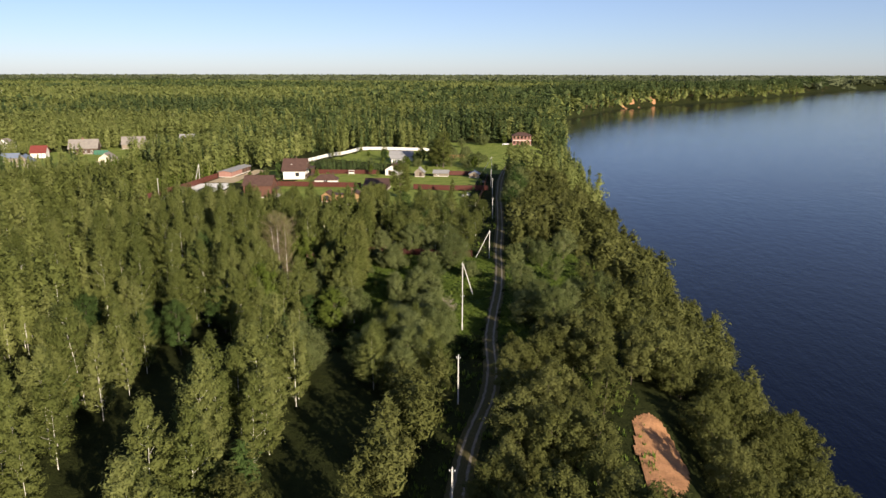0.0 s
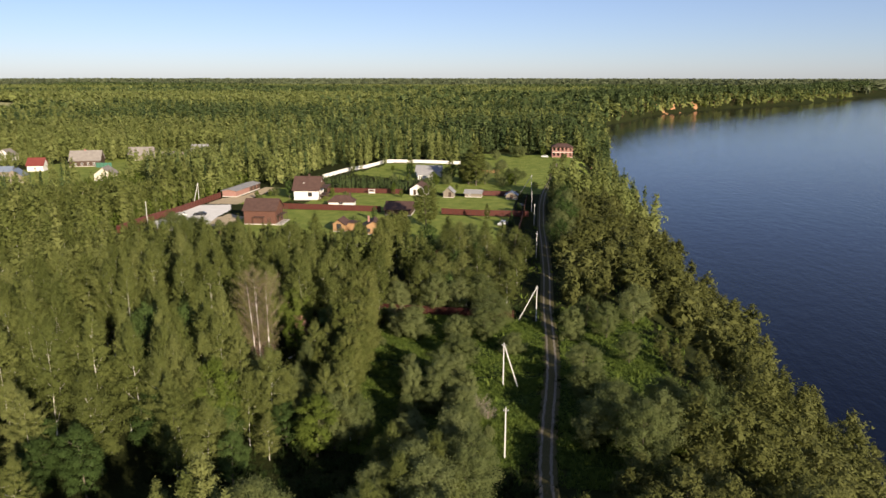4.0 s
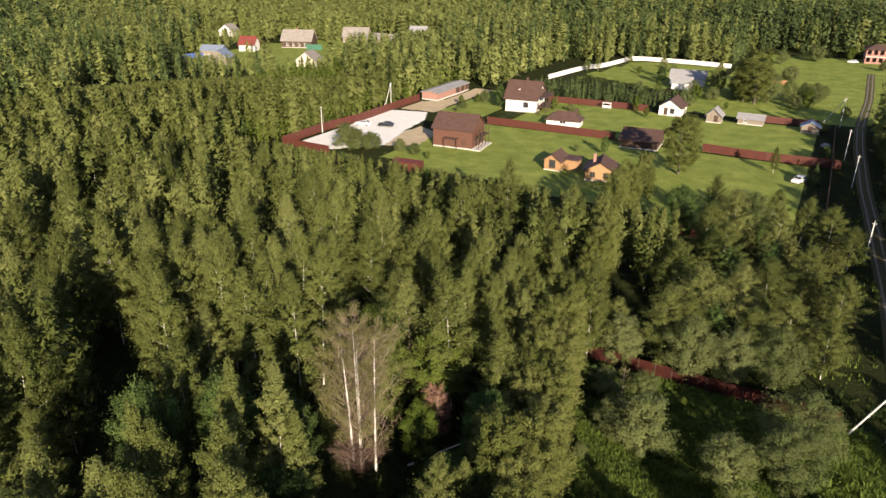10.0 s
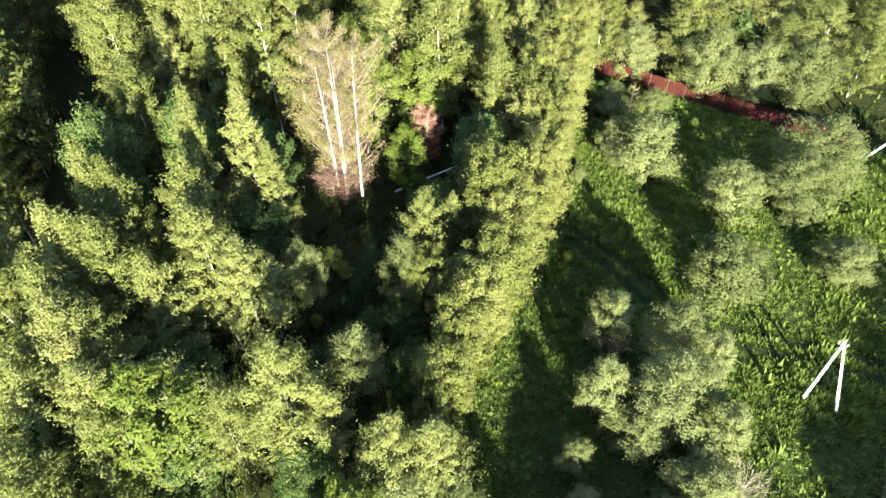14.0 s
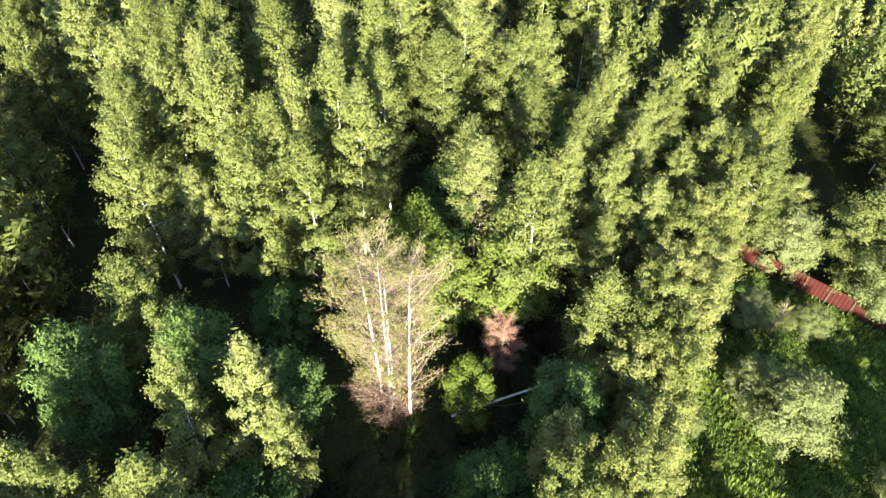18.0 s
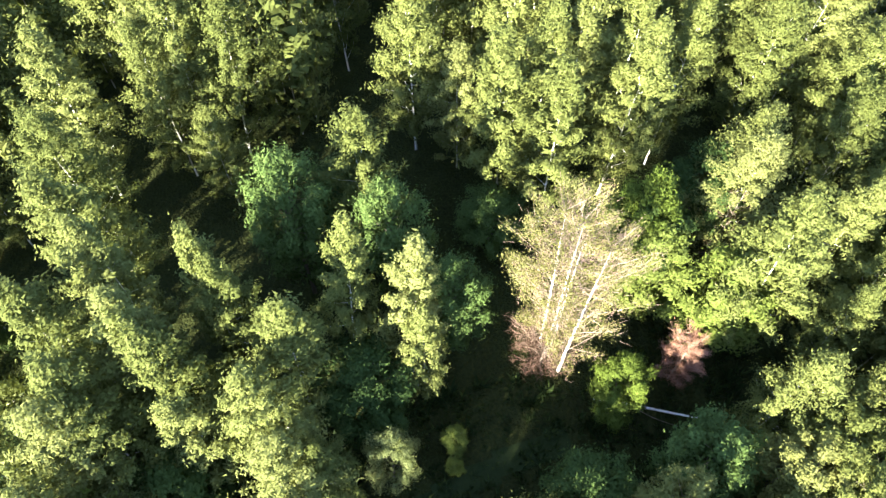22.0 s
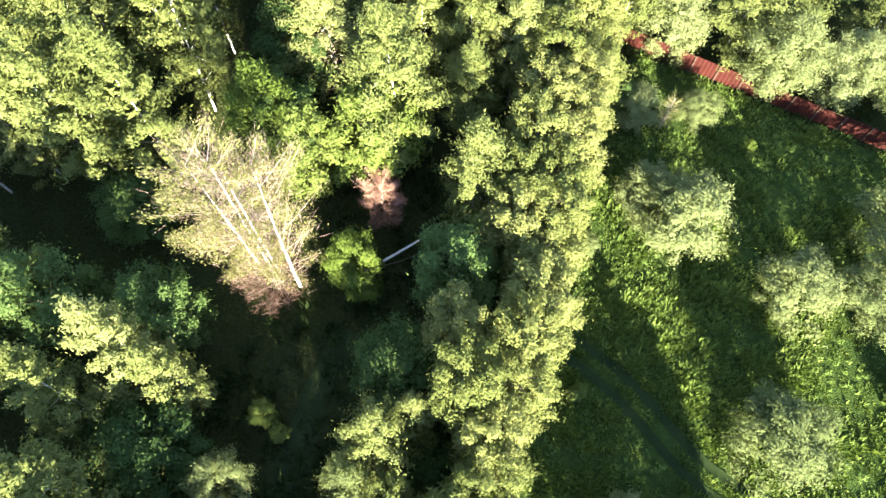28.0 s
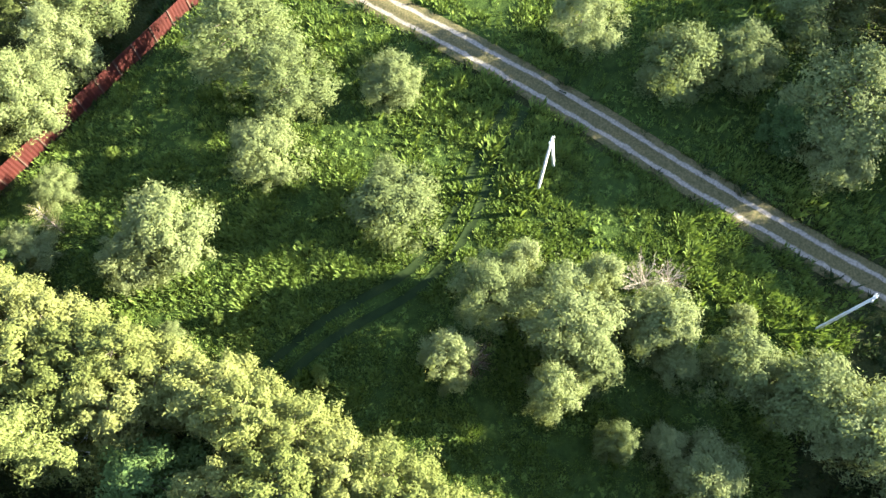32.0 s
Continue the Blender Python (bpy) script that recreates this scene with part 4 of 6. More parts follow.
# fallen log
e = thing("fallen_log", pose(0, 0, 0), "thin fallen birch trunk lying in dark grass", "log")
bm = bmesh.new()
tube(bm, [(-36.4, 3.4, 0.8), (-34.9, 6.0, 0.9), (-32.7, 9.8, 0.95)], [0.12, 0.095, 0.05], 7)
part("trunk", bm, M_BBARK, e)
bm = bmesh.new()
tube(bm, [(-35.2, 5.4, 0.85), (-33.9, 6.5, 0.95), (-32.9, 7.8, 0.85)], [0.04, 0.03, 0.012], 5)
part("branch", bm, M_BARK, e)

# single small bushes
for n_, (x, y, h) in enumerate([(13.5, 30.0, 6.0), (17.0, 24.0, 6.5), (20.0, 12.0, 5.5), (22.5, 33.0, 7.5)]):
    plant(f"sallow{n_ % 2}", x, y, h, wide=1.1)
    PLANTED.append((x, y, 2.6))
for x, y, h in [(-34.8, -6.9, 2.0), (-19.7, 3.8, 1.5), (-33.9, -12.0, 1.6), (-12.2, -10.0, 1.3), (-20.5, 12.0, 1.2), (-24.0, 17.0, 1.6), (-15.5, 26.5, 1.5)]:
    plant("lime0", x, y, h, wide=1.2, label="small light-green sapling in the grass")
    PLANTED.append((x, y, 1.0))


# ---- more single trees between those ----
def cap(x, y):
    """Trees stay low towards the gardens and the village, which are seen over them."""
    x, y = np.asarray(x, float), np.asarray(y, float)
    dx, dy = x + 3, y + 55
    d = np.hypot(dx, dy)
    az = np.degrees(np.arctan2(-dx, dy))
    top = np.full(np.shape(d), 40.0)
    for a0, a1, reach in ((-6, 43.5, None), (36, 55, 285.0)):
        D = (88 + 55) / np.cos(np.radians(az.clip(-60, 60))) if reach is None else reach
        c = 47 * (1 - d / D) + 1.2
        top = np.where((az > a0) & (az < a1) & (d < D), np.minimum(top, np.maximum(c, 2.0)), top)
    for tx, ty in ((-234, 172), (-253, 208), (-304, 247), (-240, 228), (-230, 262), (-200, 187), (-218, 266), (-208, 290), (-86, 278), (-55, 224), (-262, 190), (-652, 572), (-700, 640), (-800, 760), (-760, 690)):
        D = math.hypot(tx + 3, ty + 55)
        a = math.degrees(math.atan2(-(tx + 3), ty + 55))
        c = 47 * (1 - d / D) + 4.2
        top = np.where((np.abs(az - a) < 2.1) & (d < D - 4), np.minimum(top, np.maximum(c, 1.8)), top)
    return top


# trees in the gardens
tree_model("spruce_young", "spruce_tree", "young green spruce on the lawn by the fence", "tree", "spruce", 6.0, 0.2, 1.6, 70, 60, 0.2, M_SPRUCE, M_BARK, 0.07, 0.0, 0.2, 6, 120, 0.6)
for key, x, y, h, wd in (("row1", -34.4, 113.6, 13, 1.5), ("birch4", -22, 84, 9.5, 1.1), ("sallow0", -16, 81, 8.5, 1.2), ("birch5", -12.5, 86, 8.5, 1.1), ("alder1", -27, 80, 8, 1.2), ("birch4", -8, 83.5, 8.5, 1.1), ("sallow1", -18.5, 88, 6.5, 1.2), ("row1", -38.8, 101.0, 7.5, 1.25), ("row0", -36.6, 94.0, 6.5, 1.3), ("row1", -37.2, 87.0, 6.0, 1.3), ("row0", -37.4, 81.0, 10.5, 1.3), ("birch2", -16.2, 125.8, 6.0, 1.1), ("spruce_young", -7.8, 121.0, 4.6, 1.2), ("row0", -29.4, 202.7, 17, 1.5),
                         ("row1", -33.0, 205, 14, 1.4), ("sallow1", -26, 207, 10, 1.1), ("alder0", -38.8, 247, 8, 1.0), ("sallow0", -20.5, 211, 7, 1.2), ("sallow1", -12.6, 210, 7, 1.2), ("sallow1", -16.0, 216, 6, 1.2), ("sallow0", -96.0, 236.5, 4.4, 1.1), ("birch2", -93.0, 241.5, 6.0, 1.2), ("sallow1", -87.6, 268.5, 3.6, 1.1),
                         ("willow0", -111.5, 96.0, 5.4, 1.5), ("willow2", -108.0, 95.0, 4.6, 1.5), ("willow1", -105.2, 97.0, 3.8, 1.4), ("sallow0", -105.7, 162.8, 4, 1.2), ("lime0", -110.2, 154.7, 3.2, 1.2), ("alder1", -6.7, 140.9, 4, 0.8), ("alder0", -53.5, 120.6, 4.5, 1.0),
                         ("lime0", -59.1, 171.5, 5, 0.8), ("birch1", -66.9, 239, 9, 1.2), ("birch4", -45.5, 234.5, 8, 1.2), ("alder0", -42.5, 220, 7, 1.1), ("alder1", -64.5, 226, 6, 1.1), ("lime0", -82, 163, 4, 1.0), ("birch2", -100, 165, 9, 1.1), ("alder0", -98, 158, 7, 1.0)):
    plant(key, x, y, h, wide=wd)
    PLANTED.append((x, y, 2.0))


# shrubs on the lawns and along the garden fences
for n_, (x, y, h) in enumerate([(-107.6, 151.3, 2.2), (-107.9, 162.0, 2.8), (-107.0, 146.0, 1.8), (-76.9, 163.2, 2.4), (-93.3, 98.6, 2.6), (-88.4, 96.6, 2.0), (-97.8, 99.0, 3.0), (-60.2, 120.2, 1.6), (-73.1, 157.3, 2.4), (-54.8, 166.6, 3.0), (-41.5, 164.6, 1.8),
                                 (-45.9, 221.0, 5.0), (-66.1, 255.0, 2.6), (-46.4, 197.2, 5.5), (-49.0, 190.5, 4.6), (-36.5, 214.1, 6.5), (-34.0, 209.0, 7.0), (-14.3, 205.1, 5.5), (-18.0, 203.0, 4.2), (-10.4, 227.0, 4.0), (-22.9, 258.0, 5.0), (-36.1, 191.0, 2.4),
                                 (5.1, 193.1, 3.0), (-3.6, 196.0, 3.4), (-43.0, 204.0, 4.0), (-61.2, 208.0, 4.0), (-67.5, 207.0, 3.6), (-50.2, 211.0, 4.4), (-8.6, 174.5, 2.4), (-77.0, 244.0, 3.0), (-71.5, 262.0, 2.4), (-30.0, 300.0, 6.0), (-18.0, 318.0, 6.5), (-4.0, 326.0, 6.0), (8.0, 300.0, 4.0)]):
    plant(("willow1", "lime0", "willow2", "sallow1")[n_ % 4], x, y, h, wide=1.25, label="leafy green garden shrub on the lawn")
    PLANTED.append((x, y, 1.2))


for n_, (x, y, h) in enumerate([(7.5, 92, 10.5), (9.0, 101, 11.5), (8.0, 110, 11), (9.5, 119, 11.5), (7.0, 128, 10), (8.5, 137, 10.5), (7.5, 147, 10), (9.0, 157, 9.5), (8.0, 84, 10)]):
    plant(f"alder{n_ % 2}" if n_ % 3 else "sallow1", x, y, h, wide=1.05)
    PLANTED.append((x, y, 2.2))


# ---- woods, joined ----
def lod(kind, h, base, reach, branches, leaves, size, seed, spread_=0.6, core=0):
    return crown(kind, h, base, reach, branches, leaves, size, seed, 0.05, spread_, core)[0]


def stem_quads(h, r):
    out = []
    for k_ in range(3):
        a = k_ * 2.094
        d = np.array([math.cos(a), math.sin(a), 0]) * r
        n_ = np.array([math.cos(a + 2.094), math.sin(a + 2.094), 0]) * r
        out.append([d, n_, n_ * 0.2 + np.array([0, 0, h]), d * 0.2 + np.array([0, 0, h])])
    return np.array(out)


BLOCK = [(-112, 184, -96, 262), (-97, 195, -46, 213), (-95, 77, -82, 90), (-127, 87, -98, 184), (-99, 86, -41, 176), (-88, 172, -56, 188), (-42, 86, -2.5, 182), (-96, 212, -46, 279), (-46, 180, 26, 338),
         (-268, 168, -186, 258), (-318, 236, -290, 262), (-240, 252, -200, 300), (-27, -20, 6, 31), (-38, -14, -26, 3)]


def blocked(x, y):
    m = np.zeros(np.shape(x), bool)
    for x0, y0, x1, y1 in BLOCK:
        m |= (x > x0) & (x < x1) & (y > y0) & (y < y1)
    m |= (np.abs(x - road_x(y)) < np.where(y < -28, 2.7, 3.6)) & (y < 290) & (y > -260)
    m |= (x > road_x(y) - np.where(y < -30, 5.2, 6.5)) & (x < road_x(y)) & (y < 100) & (y > -150)
    m |= x > shore(y) - 0.6
    for ax_, ay_, bx_, by_, wd_ in ((-35, 4, -33.5, -10, 5.6), (-33.5, -10, -32.5, -22, 5.2), (-78, 4.5, -47, 0.0, 4.2), (-66, -14, -55, -12, 3.4), (-37, -33, -32, -76, 6.5), (-32, -76, -21, -104, 4.6), (-11, -74, -4, -94, 3.4), (-51, -2, -45, -2, 3.4), (-46, 0, -41, -3, 3.0), (-20, -16, -11, -74, 4.2), (-80, -12, -56, 4, 2.6), (-68, -24, -57, -17, 3.2), (-62, -52, -52, -42, 3.0), (-76, 20, -54, 13, 2.4)):
        lx, ly = bx_ - ax_, by_ - ay_
        f_ = (((x - ax_) * lx + (y - ay_) * ly) / (lx * lx + ly * ly)).clip(0, 1)
        m |= (x - ax_ - f_ * lx) ** 2 + (y - ay_ - f_ * ly) ** 2 < wd_ ** 2
    m |= (np.sin(x * 0.23 + 1.7 * np.sin(y * 0.11)) * np.sin(y * 0.19 + 1.3 * np.sin(x * 0.13 + 1)) < -0.45) & (np.abs(x + 40) < 150) & (y < 85) & (y > -130) & (x < -20)
    for p, q_, r_ in ((-69, -2, 4.0), (-74, -1, 3.6), (-41.0, 5.0, 4.0), (-35, -8, 4.5), (-36, -19, 3.0), (-35.5, 7.5, 4.2), (-33, 2.5, 4.0)):
        m |= (x - p) ** 2 + (y - q_) ** 2 < r_ ** 2
    u, w = ((x + 830) * -0.69 + (y - 765) * 0.724) / 236, ((x + 830) * 0.724 + (y - 765) * 0.69) / 98
    m |= u * u + w * w < 1
    for cy_, cr_ in ((1165, 11), (1215, 14), (1310, 9)):
        m |= ((x - shore(cy_) + 5) ** 2 + (y - cy_) ** 2) < (cr_ + 2) ** 2
    m |= (x > 24.5) & (x < 37.0) & (y < -46) & (y > -80)
    return m


def scatter(x0, y0, x1, y1, step, g, keep=None):
    xs, ys = np.meshgrid(np.arange(x0, x1, step), np.arange(y0, y1, step))
    xs, ys = (a.ravel() + g.uniform(-0.42, 0.42, a.size) * step for a in (xs, ys))
    m = ~blocked(xs, ys)
    if keep is not None:
        m &= keep(xs, ys)
    if PLANTED:
        pl = np.array(PLANTED)
        for px_, py_, pr_ in pl:
            m &= (xs - px_) ** 2 + (ys - py_) ** 2 > (pr_ * 0.95) ** 2
    return xs[m], ys[m]


def joined(name, models, stems, xs, ys, hs, mat, label, g, wide=1.0, bark=None):
    """Woods whose trees nobody could count: one mesh of leaves, and one of stems."""
    out, tint, st = [], [], []
    pick = g.integers(0, len(models), len(xs))
    zs = ground_z(xs, ys)
    for k_, (q, h0) in enumerate(models):
        w = np.where(pick == k_)[0]
        if not len(w):
            continue
        a = g.uniform(0, 6.283, len(w))
        s = hs[w] / h0
        ww = s * wide * g.uniform(0.85, 1.2, len(w))
        ca, sa = np.cos(a), np.sin(a)
        X = q[None, :, :, 0] * ca[:, None, None] - q[None, :, :, 1] * sa[:, None, None]
        Y = q[None, :, :, 0] * sa[:, None, None] + q[None, :, :, 1] * ca[:, None, None]
        V = np.stack([X * ww[:, None, None] + xs[w][:, None, None], Y * ww[:, None, None] + ys[w][:, None, None],
                      q[None, :, :, 2] * s[:, None, None] + zs[w][:, None, None]], -1)
        out.append(V.reshape(-1, q.shape[1], 3))
        tint.append(np.repeat(g.uniform(0, 1, len(w)), len(q)))
        if stems:
            sq = stem_quads(1.0, 1.0)
            S = np.stack([sq[None, :, :, 0] * (0.003 * hs[w])[:, None, None] + xs[w][:, None, None], sq[None, :, :, 1] * (0.003 * hs[w])[:, None, None] + ys[w][:, None, None],
                          sq[None, :, :, 2] * (hs[w] * 0.8)[:, None, None] + zs[w][:, None, None] - 0.2], -1)
            st.append(S.reshape(-1, 4, 3))
    if not out:
        return None
    ob = new(name, quads_mesh(name, np.concatenate(out), mat, np.concatenate(tint)))
    tagged(ob, label, "forest", kind="stuff")
    if st:
        tr = new("trunks", quads_mesh("trunks", np.concatenate(st), bark))
        tr.parent = ob
        tagged(tr, kind="stuff")
    return ob


g1 = np.random.default_rng(11)
near_b = [(lod("birch", 15, 0.8, 2.7, 36, 12, 0.74, 31 + k_, 0.4, 60), 15) for k_ in range(4)]
edge_r = [(lod("round", 9, 0.4, 2.5, 44, 24, 0.44, 141 + k_, 0.34, 40), 9) for k_ in range(3)]
near_r = [(lod("round", 9, 0.5, 2.5, 38, 15, 0.66, 41 + k_, 0.36, 50), 9) for k_ in range(3)]
fine_b = [(lod("birch", 15, 0.6, 2.5, 34, 8, 0.78, 151 + k_, 0.42, 24), 15) for k_ in range(4)]
fine_s = [(lod("spruce", 18, 1.0, 2.9, 40, 5, 0.8, 161 + k_, 0.3, 30), 18) for k_ in range(3)]
mid_b = [(lod("birch", 15, 0.6, 2.7, 18, 3, 1.35, 51 + k_, 0.5, 8), 15) for k_ in range(4)]
mid_s = [(lod("spruce", 18, 1.5, 2.9, 20, 3, 1.4, 61 + k_, 0.45, 14), 18) for k_ in range(3)]
far_b = [(lod("round", 15, 2.0, 4.4, 5, 1, 4.2, 71 + k_, 1.2, 2), 15) for k_ in range(5)]
far_s = [(lod("spruce", 18, 3.0, 3.6, 8, 1, 3.6, 81 + k_, 1.0, 4), 18) for k_ in range(4)]
vfar = [(lod("round", 15, 1.0, 9.0, 6, 1, 9.0, 91 + k_, 2.5, 4), 15) for k_ in range(5)]

# single trees that close the wood round the clearing
KNOWN = lambda x, y: ((x > -66) & (x < -17) & (y > -31) & (y < 26)) | ((x > -27) & (x < 6) & (y > -26) & (y < 29))
xs, ys = scatter(-60, -46, 1, 36, 4.0, g1, lambda x, y: ((x < -26) | (y < -25)) & ~KNOWN(x, y))
for n_, (x, y) in enumerate(zip(xs, ys)):
    hh = min(g1.uniform(8.5, 13.5), float(cap(x, y)))
    kind = f"birch{n_ % 5}" if g1.uniform() < 0.7 else f"alder{n_ % 2}"
    if x > -24:
        plant((f"birch{4 + n_ % 2}", f"sallow{n_ % 2}")[n_ % 2], x, y, hh * 0.72, wide=1.1)
    else:
        plant(kind, x, y, hh if kind[0] == "b" else hh * 0.75, wide=1.1)
# birch woods inland of the track
HERO = lambda x, y: (x > -61) & (x < 4) & (y > -47) & (y < 37)
EDGE = lambda x, y: (x > -118) & (x < -20) & (y > -104) & (y < 62) & ~HERO(x, y) & ~KNOWN(x, y) & ~FRONT(x, y)
FRONT = lambda x, y: (x > -70) & (x < -6) & (y > -106) & (y <= -47)
xs, ys = scatter(-70, -106, -6, -46.5, 4.3, g1, FRONT)
for n_, (x, y) in enumerate(zip(xs, ys)):
    plant(f"wood{n_ % 3}" if x < -17 or n_ % 3 else f"bank{n_ % 3}", x, y, g1.uniform(9.5, 16.0) if x < -17 else g1.uniform(6.0, 9.5), wide=g1.uniform(0.95, 1.2))
xs, ys = scatter(8, -108, 60, -28, 4.4, g1, lambda x, y: (np.sin(x * 0.35 + 1.1) * np.cos(y * 0.21) > -0.6) | (x > 38))
for n_, (x, y) in enumerate(zip(xs, ys)):
    plant(f"bank{(n_ * 5) % 3}", x, y, g1.uniform(5.5, 10.0), wide=g1.uniform(0.95, 1.25))
edge_b = [(lod("birch", 15, 0.8, 2.6, 50, 27, 0.44, 131 + k_, 0.3, 60), 15) for k_ in range(4)]
xs, ys = scatter(-118, -104, -20, 62, 4.1, g1, EDGE)
joined("birch_wood_edge", edge_b, True, xs, ys, np.minimum(g1.uniform(9.0, 17.5, len(xs)), cap(xs, ys)), M_BIRCH, "sunlit birch wood round the clearing", g1, 1.1, M_BBARK)
xs, ys = scatter(-190, -125, -6, 150, 4.3, g1, lambda x, y: (x < -20) & ~HERO(x, y) & ~EDGE(x, y) & ~KNOWN(x, y) & ~FRONT(x, y))
joined("birch_wood", near_b, True, xs, ys, np.minimum(g1.uniform(9.0, 17.5, len(xs)), cap(xs, ys)), M_BIRCH, "dense sunlit birch wood with slim crowns", g1, 1.08, M_BBARK)
# mixed understorey and alders
xs, ys = scatter(-150, -110, -8, 90, 8.5, g1, lambda x, y: ~HERO(x, y) & ~EDGE(x, y) & ~KNOWN(x, y))
joined("understorey", near_r, True, xs, ys, np.minimum(g1.uniform(3.5, 8.0, len(xs)), cap(xs, ys)), M_ALDER, "dark green bushes and young alders under the birches", g1, 1.0, M_BARK)
# belt of lower trees beside the track
xs, ys = scatter(-20, -125, 3, 90, 4.2, g1, lambda x, y: ~((x > -27) & (y > -47) & (y < 36)) & ~FRONT(x, y))
joined("trackside_thicket", edge_r, True, xs, ys, np.minimum(g1.uniform(4.5, 9.5, len(xs)) * np.where(ys > 30, 0.55, 1.0), cap(xs, ys)), M_ROADSIDE, "grey-green trees and tall bushes beside the track", g1, 0.95, M_BARK)
# riverside thicket
xs, ys = scatter(5, -130, 62, 340, 4.3, g1, lambda x, y: ((np.sin(x * 0.35 + 1.1) * np.cos(y * 0.21) > -0.45) | (x > 38)) & ~((x < 24) & (y > -26) & (y < 40)) & ~((y > -108) & (y < -28)))
hs_ = g1.uniform(5.0, 10.0, len(xs))
hs_ = np.where((ys > -9) & (ys < 40) & (xs < 36), np.minimum(hs_ * 0.5, 4.2), hs_ * 1.03)
n_ = ys < 20
joined("bank_thicket", edge_r, True, xs[n_], ys[n_], hs_[n_], M_ROADSIDE, "grey-green willow and birch thicket on the steep bank", g1, 1.05, M_BARK)
xs, ys, hs_ = xs[~n_], ys[~n_], hs_[~n_]
joined("riverside_thicket", near_r, True, xs, ys, hs_, M_ROADSIDE, "grey-green thicket of willow and birch on the bank", g1, 1.0, M_BARK)
# plantation beside the yard
sap = [(lod("birch", 6, 0.3, 1.1, 14, 4, 0.55, 101 + k_, 0.25, 10), 6) for k_ in range(3)]
xs, ys = scatter(-185, 88, -128, 190, 2.4, g1)
joined("young_plantation", sap, False, xs, ys, g1.uniform(4.0, 7.0, len(xs)), M_LIME, "dense young light-green saplings outside the fence", g1, 1.1)
# young spruces behind the plot
BLOCK.append((-98, 175, -44, 196))
gx, gy = np.meshgrid(np.arange(-97, -45, 2.2), np.arange(176.5, 196, 3.2))
gx, gy = gx.ravel() + g1.uniform(-0.5, 0.5, gx.size), gy.ravel() + g1.uniform(-0.5, 0.5, gy.size)
joined("young_spruces", mid_s, False, gx, gy, g1.uniform(3.2, 5.5, len(gx)), M_SPRUCE, "rows of young spruces behind the fence", g1, 1.0)
# middle woods
xs, ys = scatter(-520, -210, 45, 700, 4.7, g1, lambda x, y: ((x < -190) & (y > -60)) | (y > 150) | ((y < -125) & (x > -200)))
u_ = g1.uniform(0, 1, len(xs)) + 0.35 * np.sin(xs * 0.012 + 2) * np.sin(ys * 0.015)
m_ = u_ > 0.17 + 0.25 * ((xs > -70) & (ys > 335))
n_ = m_ & (xs > -330) & (ys < 345) & (ys > -130)
joined("village_woods", fine_b, False, xs[n_], ys[n_], np.minimum(7.5 + 9.5 * g1.uniform(0, 1, n_.sum()) ** 0.8, cap(xs[n_], ys[n_])), M_FAR, "birch and alder woods round the houses", g1, 1.3)
n_ = ~m_ & (xs > -330) & (ys < 345)
joined("village_spruces", fine_s, False, xs[n_], ys[n_], np.minimum(g1.uniform(12, 19, n_.sum()), cap(xs[n_], ys[n_])), M_SPRUCE, "dark spruces among the woods round the houses", g1, 1.0)
n_ = (xs > -330) & (ys < 345) & (ys > -130)
xs, ys, m_ = xs[~n_], ys[~n_], m_[~n_]
joined("mixed_forest", mid_b, False, xs[m_], ys[m_], np.minimum(9.5 + 7.5 * g1.uniform(0, 1, m_.sum()), cap(xs[m_], ys[m_])), M_FAR, "mixed deciduous forest beyond the houses", g1, 1.4)
joined("spruce_forest", mid_s, False, xs[~m_], ys[~m_], np.minimum(g1.uniform(13, 22, (~m_).sum()), cap(xs[~m_], ys[~m_])), M_SPRUCE, "dark spruces among the forest", g1, 1.0)
# far woods
xs, ys = scatter(-1700, -100, 900, 2300, 10.5, g1, lambda x, y: ((x < -520) | (y > 700)) & (np.abs(x) < 400 + 1.6 * (y + 200)))
m_ = (g1.uniform(0, 1, len(xs)) + 0.4 * np.sin(xs * 0.004 + 1) * np.sin(ys * 0.005)) > 0.14
joined("far_forest", far_b, False, xs[m_], ys[m_], np.minimum(g1.uniform(14, 18, m_.sum()), cap(xs[m_], ys[m_])), M_FAR, "wide far deciduous forest", g1, 1.05)
joined("far_spruce_forest", far_s, False, xs[~m_], ys[~m_], np.minimum(g1.uniform(15, 23, (~m_).sum()), cap(xs[~m_], ys[~m_])), M_SPRUCE, "dark far conifers rising from the forest", g1, 1.0)
xs, ys = scatter(-4300, 300, 4200, 4900, 36.0, g1, lambda x, y: ((x < -1700) | (y > 2300)) & (np.abs(x + 200) < 700 + 1.9 * y) & (np.hypot(x, y) < np.where(x > 1500, 6400, 4850)))
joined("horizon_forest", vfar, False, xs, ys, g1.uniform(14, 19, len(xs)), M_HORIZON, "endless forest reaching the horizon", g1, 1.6)


